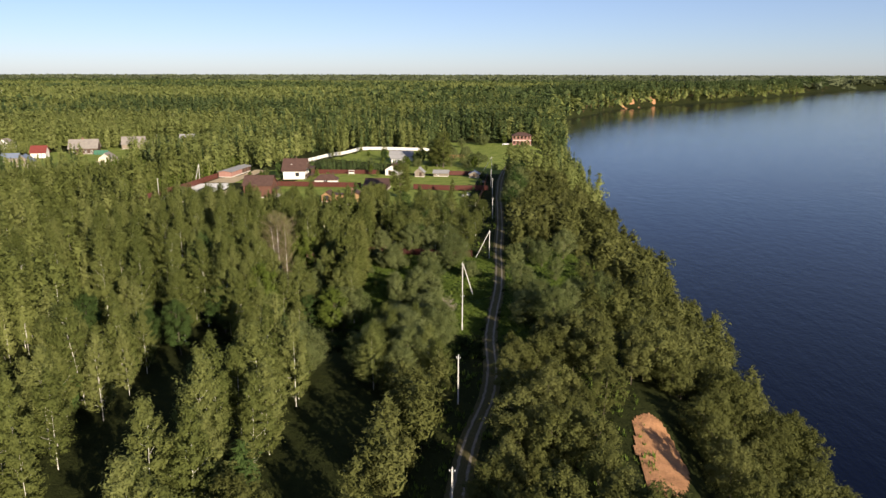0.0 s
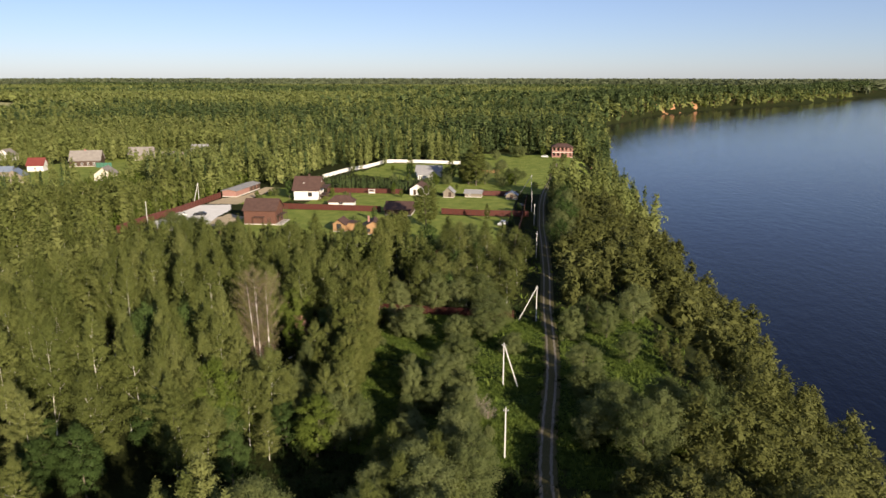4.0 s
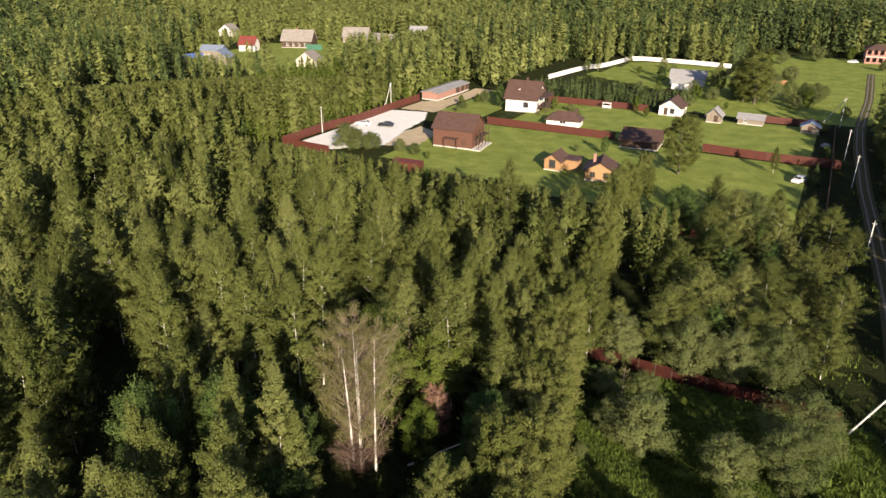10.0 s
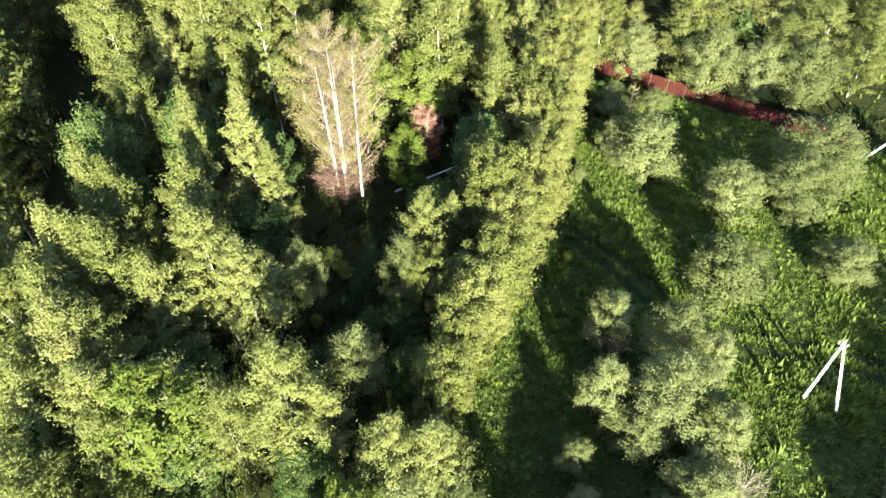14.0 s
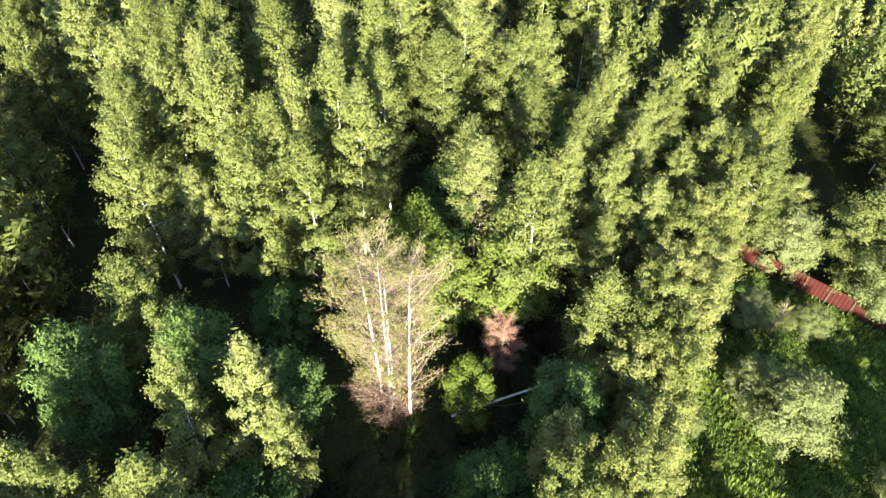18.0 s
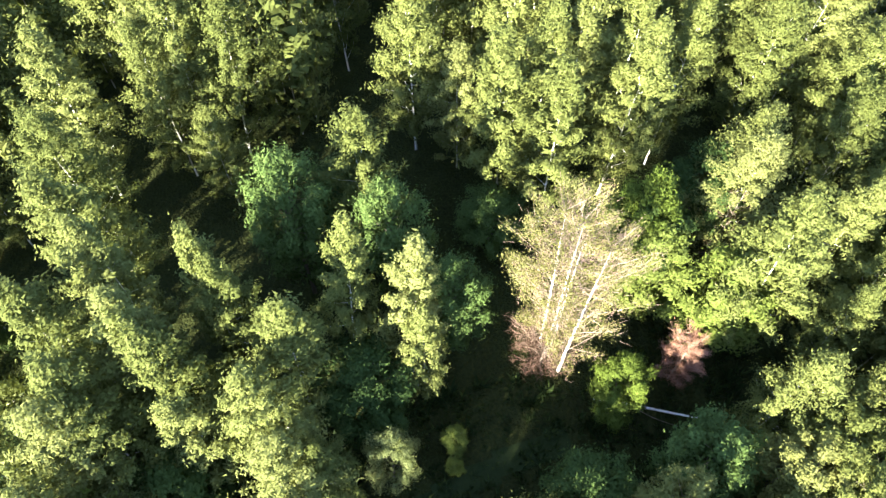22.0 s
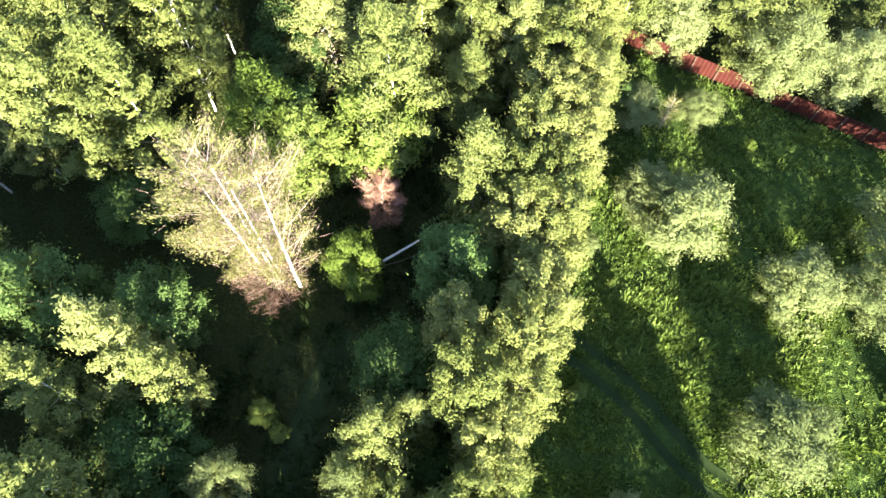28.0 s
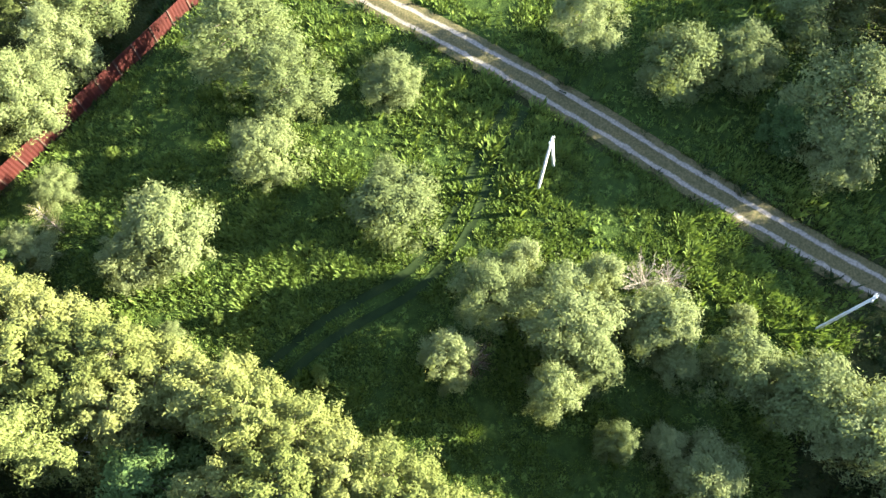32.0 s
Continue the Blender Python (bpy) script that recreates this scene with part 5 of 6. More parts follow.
# tall pines on the far bank, with sand cliffs below them
ys = g1.uniform(930, 2550, 2300)
xs = shore(ys) - g1.uniform(2, 95, 2300)
m_ = ~blocked(xs, ys)
xs, ys = xs[m_], ys[m_]
joined("bank_pines", [(lod("round", 24, 11, 3.2, 7, 2, 2.6, 95 + k_, 0.9, 3), 24) for k_ in range(3)], True, xs, ys, g1.uniform(21, 29, len(xs)), M_SPRUCE, "tall dark pines with bare trunks on the far bank", g1, 1.0, M_PINEBARK)
for cy, cr in ((1165, 11), (1215, 14), (1310, 9)):
    cx = float(shore(cy)) - 9.0
    ring = [(cx + cr * math.cos(a_) * (1 + 0.25 * math.sin(3 * a_ + cy)), cy + 1.3 * cr * math.sin(a_) * (1 + 0.2 * math.cos(2 * a_))) for a_ in np.linspace(0, 6.283, 14)[:-1]]
    patch("sand_cliff", ring, M_SAND, "bare orange sand cliff below far pines", "sand cliff", 0.6, 1.5)


# ---- grass ----
def tufts(name, x0, y0, x1, y1, n, size, g, label, keep=None, patchy=0.2, fat=0.2, per=4, girth=0.2, lean=0.65, mat=None):
    """Upright blades in uneven clumps."""
    xs = g.uniform(x0, x1, n)
    ys = g.uniform(y0, y1, n)
    m = np.abs(xs - road_x(ys)) > 1.15
    dtr = np.min(np.hypot(xs[:, None] - tx_[None], ys[:, None] - ty_[None]), 1)
    m &= np.abs(dtr - 0.72) > np.where(xs < -9, 0.5, 0.4)
    lump = np.zeros(n)
    for cell, amp in ((0.7, 0.55), (1.9, 0.55), (6.0, 0.45)):
        gr = g.uniform(-1, 1, (90, 90))
        u_, v_ = xs / cell % 89, ys / cell % 89
        iu, iv = u_.astype(int), v_.astype(int)
        fu, fv = u_ - iu, v_ - iv
        lump += amp * ((gr[iv, iu] * (1 - fu) + gr[iv, iu + 1] * fu) * (1 - fv) + (gr[iv + 1, iu] * (1 - fu) + gr[iv + 1, iu + 1] * fu) * fv)
    m &= lump + g.uniform(-0.9, 0.9, n) > -patchy
    if keep is not None:
        m &= keep(xs, ys)
    xs, ys, lump = xs[m], ys[m], lump[m]
    c = np.stack([xs, ys, ground_z(xs, ys)], 1)
    blades = []
    grow = (0.78 + 0.95 * np.clip(lump, -0.65, 1)) * g.uniform(0.6, 1.25, len(c))
    for k_ in range(per):
        az = g.uniform(0, 6.283, len(c))
        w = np.stack([np.cos(az), np.sin(az), 0 * az], 1)
        side = np.stack([-np.sin(az), np.cos(az), 0 * az], 1)
        hh = (size * grow * g.uniform(0.55, 1.1, len(c)))[:, None]
        o = c + w * g.uniform(0, girth, (len(c), 1)) * grow[:, None]
        tip = o + (w * g.uniform(0.1, lean, (len(c), 1)) + np.array([0, 0, 1.0])) * hh
        blades.append(np.stack([o + side * hh * fat - np.array([0, 0, 0.03]), o - side * hh * fat - np.array([0, 0, 0.03]), tip], 1))
    q = np.concatenate(blades)
    ob = new(name, quads_mesh(name, q, mat or M_GRASSB, np.tile((0.5 + 0.3 * np.clip(lump, -1, 1) + g.uniform(-0.2, 0.2, len(c))).clip(0.02, 0.97), per)))
    return tagged(ob, label, "grass", kind="stuff")


in_meadow = lambda x, y: (x > -26) & (x < 5.5) & (y > -23) & (y < 31.2)
tufts("tall_grass", -26, -23, 6, 31.2, 34000, 0.36, g1, "tall uneven meadow grass and leafy weeds", None, 1.5, 0.2, 14, 0.34, 0.9)
tufts("bank_grass", 8.6, -26, 26, 40, 11000, 0.36, g1, "tall grass between the track and the river bank", None, 1.2, 0.2, 14, 0.34, 0.9)
tufts("rough_grass", -40, -34, 26, 38, 17000, 0.55, g1, "rough grass and weeds among the trees, coloured dark for shade", lambda x, y: ~in_meadow(x, y) & (x < 8.6), 0.3, 0.16, 14, 0.3, 1.3, M_SHADEGRASS)


def weeds(x0, y0, x1, y1, n, g, label):
    """Low leafy clumps of uneven size, close together in drifts."""
    xs, ys = g.uniform(x0, x1, n), g.uniform(y0, y1, n)
    drift = np.sin(xs * 0.9 + 1.3 * np.sin(ys * 0.7)) + np.sin(ys * 1.1 + 1.7 * np.sin(xs * 0.5)) + g.normal(0, 0.7, n)
    m_ = (np.abs(xs - road_x(ys)) > 1.8) & (drift > -0.2)
    m_ &= np.min(np.hypot(xs[:, None] - tx_[None], ys[:, None] - ty_[None]), 1) > 1.3
    xs, ys = xs[m_], ys[m_]
    out, tint = [], []
    for x, y, z in zip(xs, ys, ground_z(xs, ys)):
        r, k = g.uniform(0.15, 0.4), 40
        d = unit(g.normal(0, 1, (k, 3)) * np.array([1, 1, 0.8]))
        d[:, 2] = np.abs(d[:, 2])
        c = np.array([x, y, z]) + d * np.array([r, r, r * 0.7]) * g.uniform(0.7, 1.0, (k, 1))
        out.append(leaf_quads(c, d + np.array([0, 0, 0.4]), 0.15, 0.6, g, d + np.array([0, 0, 0.25])))
        tint.append(np.full(k, g.uniform(0, 1)))
    ob = new("weed_clumps", quads_mesh("weed_clumps", np.concatenate(out), M_WEEDS, np.concatenate(tint)))
    return tagged(ob, label, "weeds", kind="stuff")


weeds(-25, -22, 5, 31, 3600, g1, "low leafy weed clumps scattered over the meadow")
weeds(9, -26, 26, 40, 2000, g1, "leafy weed clumps between track and bank")
tufts("verge_grass", -4, -120, 30, 120, 9000, 0.6, g1, "long grass beside the track")
tufts("lawn_grass", -100, 87, -9, 176, 9000, 0.15, g1, "short lawn grass in the gardens", lambda x, y: (np.abs(y - 136) > 0.7) & ~((x < -83) & (x > -96) & (y > 107) & (y < 119)) & ~((x < -85) & (x > -97) & (y > 154) & (y < 168)), 1.2, 0.6)
tufts("field_grass", -45, 182, 22, 332, 9000, 0.2, g1, "rough grass on the open field", lambda x, y: ~((x > 0) & (x < 15) & (y > 320)), 1.0, 0.6)
tufts("garden_grass", -95, 216, -48, 275, 4000, 0.2, g1, "lawn grass inside the white wall", lambda x, y: ~((x > -62) & (y > 215) & (y < 234)), 1.2, 0.6)


# ---- poles ----
def pole(x, y, h, brace=None, label="white concrete power pole"):
    z = float(ground_z(x, y))
    e = thing("power_pole", pose(x, y, z), label, "power pole", "power line poles")
    bm = bmesh.new()
    vs = box(bm, -0.1, -0.085, -0.3, 0.1, 0.085, h)
    for v_ in vs:
        if v_.co.z > 1:
            v_.co.x *= 0.7
            v_.co.y *= 0.7
    part("shaft", bm, M_CONC, e)
    bm = bmesh.new()
    box(bm, -0.3, -0.04, h - 0.4, 0.3, 0.04, h - 0.33)
    part("crossarm", bm, M_STEEL, e)
    for dx, dz in ((-0.27, -0.33), (0.27, -0.33), (0.0, 0.0)):
        bm = bmesh.new()
        tube(bm, [(dx, 0, h + dz), (dx, 0, h + dz + 0.08), (dx, 0, h + dz + 0.2)], [0.03, 0.07, 0.03], 6)
        part("insulator", bm, M_PORC, e)
    if brace:
        bm = bmesh.new()
        tube(bm, [(brace[0], brace[1], -0.3), (0.1 * (1 if brace[0] > 0 else -1), 0, h - 0.35)], [0.13, 0.1], 4)
        part("brace", bm, M_CONC, e, "slanting concrete brace")


pole(0, 0, 7.2, (2.4, 0.1), "white concrete power pole with a slanting brace")
pole(3.8, 31, 7.2, (-3.6, -0.4), "white concrete power pole with a slanting brace")
pole(2.0, -20.7, 7.0)
pole(4.3, -50.1, 7.4)
pole(6.7, -79.2, 7.4)
pole(1.8, 81.2, 7.0)
pole(-0.6, 123, 7.0)
pole(-2.5, 145.4, 7.2)
pole(-4.4, 183, 8.2, (-5.0, 0.4), "white concrete power pole with a slanting brace")
pole(-125.2, 103.7, 7.2)
pole(-125.2, 137.4, 8.2, (-1.6, -1.6), "white concrete power pole with a slanting brace")


# ---- fences ----
def fence(pts, h, mat, label, panel=2.0, post=M_DARKWOOD, wave=True):
    """A run of ribbed sheet panels on posts."""
    e = thing("fence", pose(pts[0][0], pts[0][1], 0), label, "fence")
    ox, oy = pts[0]
    for (x0, y0), (x1, y1) in zip(pts, pts[1:]):
        ln = math.hypot(x1 - x0, y1 - y0)
        n = max(1, round(ln / panel))
        dx, dy = (x1 - x0) / ln, (y1 - y0) / ln
        w = ln / n
        bm = bmesh.new()
        steps = 13 if wave else 2
        cols = []
        for k_ in range(steps):
            s = 0.03 + (w - 0.06) * k_ / (steps - 1)
            off = 0.025 * (k_ % 2) if wave else 0
            cols.append([bm.verts.new((s, off, 0.06)), bm.verts.new((s, off, h)), bm.verts.new((s, off + 0.03, 0.06)), bm.verts.new((s, off + 0.03, h))])
        for a_, b_ in zip(cols, cols[1:]):
            bm.faces.new((a_[0], b_[0], b_[1], a_[1]))
            bm.faces.new((a_[3], b_[3], b_[2], a_[2]))
            bm.faces.new((a_[1], b_[1], b_[3], a_[3]))
        me = bpy.data.meshes.new("panel")
        bm.to_mesh(me)
        bm.free()
        me.materials.append(mat)
        bm = bmesh.new()
        box(bm, -0.05, -0.07, -0.3, 0.05, -0.004, h + 0.05)
        mp = bpy.data.meshes.new("post")
        bm.to_mesh(mp)
        bm.free()
        mp.materials.append(post)
        ang = math.atan2(dy, dx)
        for k_ in range(n):
            px_, py_ = x0 + dx * w * k_, y0 + dy * w * k_
            z = float(ground_z(px_, py_))
            for nm, dat in (("panel", me), ("post", mp)):
                o = new(nm, dat)
                o.parent = e
                o.matrix_local = Matrix.Translation((px_ - ox, py_ - oy, z)) @ Matrix.Rotation(ang, 4, 'Z')
    return e


fence([(-29.5, 31.6), (-0.5, 31.4)], 1.8, M_RUST, "rust-red sheet-metal fence in the meadow")
fence([(-126.4, 89.2), (-126.2, 108), (-124.8, 120), (-124.4, 153)], 2.3, M_FENCE, "burgundy sheet-metal fence along the gravel yard")
fence([(-126.4, 89.2), (-111, 88.2)], 2.0, M_FENCE, "burgundy sheet-metal fence at the yard corner")
fence([(-92, 136.2), (-55, 135.6)], 2.1, M_FENCE, "burgundy fence between the lawns")
fence([(-33.5, 137.2), (-19, 136.4), (-3, 136.8)], 2.1, M_FENCE, "burgundy fence across the lawn")
fence([(-88, 174.2), (-56, 174.2)], 2.0, M_FENCE, "burgundy fence in front of young spruces")
fence([(-4.6, 88), (-4.9, 136.2), (-5.6, 178.5)], 2.1, M_FENCE, "tall burgundy sheet fence along the track side of the gardens")
fence([(-24.4, 178.5), (-9.5, 179.8)], 2.0, M_FENCE, "burgundy fence behind the sheds")
fence([(-36, 78), (-22, 78)], 1.8, M_RUST, "rust-red fence among trees", 2.0)
fence([(-103.5, 213), (-98, 243), (-95, 249), (-89.6, 276), (-85, 278.5), (-47, 276.2)], 1.8, M_WHITE, "white masonry wall round the garden", 4.0, M_WHITE, False)
fence([(-262, 176), (-256, 186)], 2.0, M_BLUEP, "blue sheet fence in the village")
fence([(-312, 246), (-300, 250)], 1.6, M_GREENP, "green sheet fence in the village")
fence([(-233, 229), (-226, 232)], 2.6, M_GREENP, "green gate fence beside the old house")


# ---- houses ----
def house(name, m, w, d, wall_h, ridge_h, wall, roof, label, category="house", along="x", over=0.5, plinth=0.3, windows=(), door=None, chimney=None, hip=0.0, trim=M_WHITE, group=""):
    """A gabled (or hipped) house. Front faces -y; windows as (side, place, sill height, width, height)."""
    e = thing(name, m, label, category, group)
    if plinth:
        boxpart("plinth", -0.08, -0.08, -0.5, w + 0.08, d + 0.08, plinth, M_FOUND, e, "pale concrete plinth")
    bm = bmesh.new()
    t = 0.25
    if along == "x":
        gp = [(0, 0), (d, 0), (d, wall_h), (d / 2, ridge_h - 0.12), (0, wall_h)]
        mk = lambda u, v_, q: (q, u, v_)
        L, S = w, d
    else:
        gp = [(0, 0), (w, 0), (w, wall_h), (w / 2, ridge_h - 0.12), (0, wall_h)]
        mk = lambda u, v_, q: (u, q, v_)
        L, S = d, w
    if hip:
        gp = [p for p in gp if p[1] <= wall_h]
    a = [bm.verts.new(mk(u, max(v_, plinth), 0)) for u, v_ in gp]
    b_ = [bm.verts.new(mk(u, max(v_, plinth), L)) for u, v_ in gp]
    bm.faces.new(a)
    bm.faces.new(b_[::-1])
    for k_ in range(len(gp)):
        bm.faces.new((a[k_], b_[k_], b_[(k_ + 1) % len(gp)], a[(k_ + 1) % len(gp)]))
    bmesh.ops.recalc_face_normals(bm, faces=bm.faces)
    part("wall", bm, wall, e)
    slope = (ridge_h - wall_h) / (S / 2)
    ez = wall_h - over * slope
    for side in (0, 1):
        bm = bmesh.new()
        u0, u1 = (-over, S / 2) if side == 0 else (S + over, S / 2)
        q0, q1 = -over, L + over
        h0, h1 = (hip, L - hip) if hip else (q0, q1)
        th = 0.14
        lo = [mk(u0, ez, q0), mk(u0, ez, q1), mk(u1, ridge_h, h1), mk(u1, ridge_h, h0)]
        v1 = [bm.verts.new((p[0], p[1], p[2] - th)) for p in lo]
        v2 = [bm.verts.new(p) for p in lo]
        bm.faces.new(v1)
        bm.faces.new(v2)
        for k_ in range(4):
            bm.faces.new((v1[k_], v1[(k_ + 1) % 4], v2[(k_ + 1) % 4], v2[k_]))
        # ribs of the roofing
        bmesh.ops.recalc_face_normals(bm, faces=bm.faces)
        part("roof_slope", bm, roof, e)
    if hip:
        for q0, h0 in ((-over, hip), (L + over, L - hip)):
            bm = bmesh.new()
            tri = [mk(-over, ez, q0), mk(S + over, ez, q0), mk(S / 2, ridge_h, h0)]
            v1 = [bm.verts.new((p[0], p[1], p[2] - 0.14)) for p in tri]
            v2 = [bm.verts.new(p) for p in tri]
            bm.faces.new(v1)
            bm.faces.new(v2)
            for k_ in range(3):
                bm.faces.new((v1[k_], v1[(k_ + 1) % 3], v2[(k_ + 1) % 3], v2[k_]))
            bmesh.ops.recalc_face_normals(bm, faces=bm.faces)
            part("roof_slope", bm, roof, e)
    bm = bmesh.new()
    p0, p1 = (mk(S / 2, ridge_h + 0.02, -over if not hip else hip), mk(S / 2, ridge_h + 0.02, L + over if not hip else L - hip))
    tube(bm, [p0, p1], [0.12, 0.12], 6)
    part("ridge_cap", bm, roof, e)
    for side, s, z0, ww, wh in windows:
        put_window(e, w, d, side, s, z0, ww, wh, trim)
    if door:
        side, s, dw, dh = door
        put_window(e, w, d, side, s, plinth, dw, dh, M_DARKWOOD, True)
    if chimney:
        cx, cy = chimney
        boxpart("chimney", cx - 0.3, cy - 0.3, wall_h, cx + 0.3, cy + 0.3, ridge_h + 0.9, M_BRICK if wall is not M_WHITE else M_DARKWOOD, e)
    return e


def put_window(e, w, d, side, s, z0, ww, wh, trim, is_door=False):
    """side: f front, b back, l left, r right; s: middle of the opening along the wall."""
    def P(a, b_, c, a2, b2, c2):
        if side == "f":
            return (a, -b2, c, a2, -b_, c2)
        if side == "b":
            return (a, d + b_, c, a2, d + b2, c2)
        if side == "l":
            return (-b2, a, c, -b_, a2, c2)
        return (w + b_, a, c, w + b2, a2, c2)
    nm = "door" if is_door else "window"
    bm = bmesh.new()
    f_ = 0.1
    for a, c, a2, c2 in ((s - ww / 2 - f_, z0 - f_, s - ww / 2, z0 + wh + f_), (s + ww / 2, z0 - f_, s + ww / 2 + f_, z0 + wh + f_),
                         (s - ww / 2, z0 + wh, s + ww / 2, z0 + wh + f_), (s - ww / 2, z0 - f_, s + ww / 2, z0), (s - 0.03, z0, s + 0.03, z0 + wh)):
        if is_door and a == s - 0.03:
            continue
        box(bm, *P(a, 0.003, c, a2, 0.07, c2))
    fr = part(nm, bm, trim, e)
    bm = bmesh.new()
    box(bm, *P(s - ww / 2, 0.002, z0, s + ww / 2, 0.03, z0 + wh))
    part("leaf" if is_door else "pane", bm, M_DARKWOOD if is_door else M_GLASS, fr)
    if not is_door:
        bm = bmesh.new()
        box(bm, *P(s - ww / 2 - 0.12, 0.003, z0 - 0.16, s + ww / 2 + 0.12, 0.16, z0 - 0.11))
        part("sill", bm, trim, fr)


def at(x, y, turn=0.0):
    return pose(x, y, float(ground_z(x, y)), 0, 0, turn)


# reddish log house
e = house("log_house", at(-93.6, 108.2, 6), 10.4, 8.6, 5.0, 7.9, M_LOG, M_ROOF, "two-storey reddish-brown log house with a brown roof", windows=[("f", 8.2, 1.2, 0.9, 1.1), ("r", 2.5, 1.0, 1.2, 1.3), ("r", 6.0, 1.0, 1.2, 1.3)], door=("f", 5.0, 1.1, 2.1), trim=M_DARKWOOD)
boxpart("porch_roof", 3.2, -1.3, 2.6, 7.0, -0.003, 2.75, M_ROOF, e)
for px_ in (3.35, 6.75):
    boxpart("porch_post", px_ - 0.07, -1.22, 0.05, px_ + 0.07, -1.08, 2.595, M_DARKWOOD, e)
boxpart("balcony_floor", 10.49, 0.5, 2.7, 12.0, 8.0, 2.85, M_DARKWOOD, e)
for py_ in (0.6, 3.0, 5.4, 7.85):
    boxpart("balcony_post", 11.85, py_ - 0.07, 0.05, 11.99, py_ + 0.07, 5.2, M_DARKWOOD, e)
boxpart("balcony_rail", 11.88, 0.68, 3.7, 11.96, 7.77, 3.8, M_DARKWOOD, e)
boxpart("terrace", 10.49, -0.3, -0.2, 12.6, 8.6, 0.18, M_FOUND, e, "pale concrete terrace")
for k_ in range(14):
    boxpart("log_course", -0.035, -0.05, 0.34 + k_ * 0.33, 10.43, -0.004, 0.6 + k_ * 0.33, M_LOG, e)

# white house
e = house("white_house", at(-95.0, 155.2, 8), 9.6, 10.5, 4.4, 8.6, M_WHITE, M_ROOF, "white plastered house with a steep brown roof", windows=[("f", 6.3, 1.6, 1.4, 1.4), ("r", 2.0, 1.2, 1.0, 1.4), ("l", 5.0, 1.5, 1.2, 1.3)], chimney=(5.0, 6.2), trim=M_DARKWOOD, over=0.7)
boxpart("veranda_floor", 9.69, 0.5, 1.6, 12.6, 9.0, 1.8, M_DARKWOOD, e)
for py_ in (0.6, 3.4, 6.2, 8.9):
    boxpart("veranda_post", 12.4, py_ - 0.08, 0.0, 12.56, py_ + 0.08, 4.8, M_DARKWOOD, e)
boxpart("veranda_rail", 12.44, 0.69, 2.6, 12.52, 8.81, 2.72, M_DARKWOOD, e)
boxpart("veranda_roof", 9.8, 0.3, 4.81, 12.9, 9.2, 4.95, M_ROOF, e)
for py_ in (1.2, 2.4, 4.6, 5.4, 7.2, 8.0):
    boxpart("baluster", 12.45, py_ - 0.04, 1.81, 12.51, py_ + 0.04, 2.595, M_DARKWOOD, e)
for k_ in range(3):
    boxpart("gable_beam", 9.69, 2.0 + k_ * 2.6, 5.0, 10.6, 2.2 + k_ * 2.6, 6.6 - 0.5 * abs(k_ - 1), M_DARKWOOD, e)
boxpart("upper_balcony", 9.69, 3.0, 5.0, 11.4, 7.4, 5.15, M_DARKWOOD, e)
boxpart("upper_rail", 11.3, 3.0, 5.9, 11.4, 7.4, 6.0, M_DARKWOOD, e)
boxpart("roof_hatch", 3.2, 1.9, 6.35, 3.9, 2.5, 6.5, M_WHITE, e)
for k_ in range(6):
    boxpart("stair_step", 9.8 + 0.0, -0.3 - 0.3 * k_, 1.35 - k_ * 0.25, 11.2, 0.0 - 0.3 * k_, 1.42 - k_ * 0.25, M_DARKWOOD, e)
house("low_outbuilding", at(-76.6, 142.2, 8), 9.2, 5.5, 2.2, 3.9, M_WHITE, M_ROOF, "low white outbuilding with a brown hipped roof", "outbuilding", hip=2.2, chimney=(7.6, 3.2), windows=[("f", 4.6, 1.0, 1.6, 0.7)])
# pine cabins
e = house("pine_cabin", at(-61.8, 103.0, 0), 3.8, 5.0, 2.7, 4.0, M_ORANGE, M_ROOF, "small orange pine-log cabin with a brown roof", "cabin", along="y", windows=[("f", 1.9, 0.9, 1.3, 1.6), ("r", 2.5, 0.9, 1.0, 1.0)], trim=M_DARKWOOD)
boxpart("wing", 3.81, 2.2, 0.0, 7.0, 5.6, 2.5, M_ORANGE, e)
boxpart("wing_roof", 3.6, 1.8, 2.51, 7.4, 6.0, 2.7, M_ROOF, e)
house("pine_cabin", at(-51.2, 99.8, 12), 6.4, 6.0, 2.6, 4.4, M_ORANGE, M_ROOF, "orange pine-log cabin with a wide brown roof", "cabin", along="y", over=0.7, windows=[("f", 1.6, 1.0, 0.9, 0.9), ("f", 4.4, 1.0, 0.9, 0.9)], chimney=(1.6, 3.0), trim=M_DARKWOOD)
house("dark_shed", at(-52.0, 129.5, 4), 9.0, 10.5, 2.3, 4.1, M_DARKWOOD, M_ROOF, "low dark shed with a brown roof", "shed")
e = house("small_white_house", at(-52.4, 171.8, 0), 6.4, 8.5, 2.8, 4.9, M_WHITE, M_ROOF, "small white house with a brown roof", along="y", windows=[("f", 3.9, 0.9, 1.1, 1.3)], door=("f", 2.0, 0.9, 2.0), trim=M_DARKWOOD)
house("grey_roofed_house", at(-61.0, 225.0, 6), 12.0, 7.0, 3.0, 5.2, M_WHITE, M_GREYROOF, "white house under a grey sheet roof", windows=[("f", 2.5, 1.0, 1.2, 1.2), ("f", 8.5, 1.0, 1.2, 1.2)])
house("grey_roofed_annex", at(-58.5, 217.0, 6), 6.5, 5.0, 2.6, 4.2, M_WHITE, M_GREYROOF, "white annex under a grey roof", "outbuilding")
house("garden_shed", at(-38.4, 169.8, 0), 4.0, 4.0, 2.4, 4.2, M_OLDWOOD, M_GREYROOF, "small grey garden shed with a peaked roof", "shed", along="y", door=("f", 2.6, 0.9, 1.8))
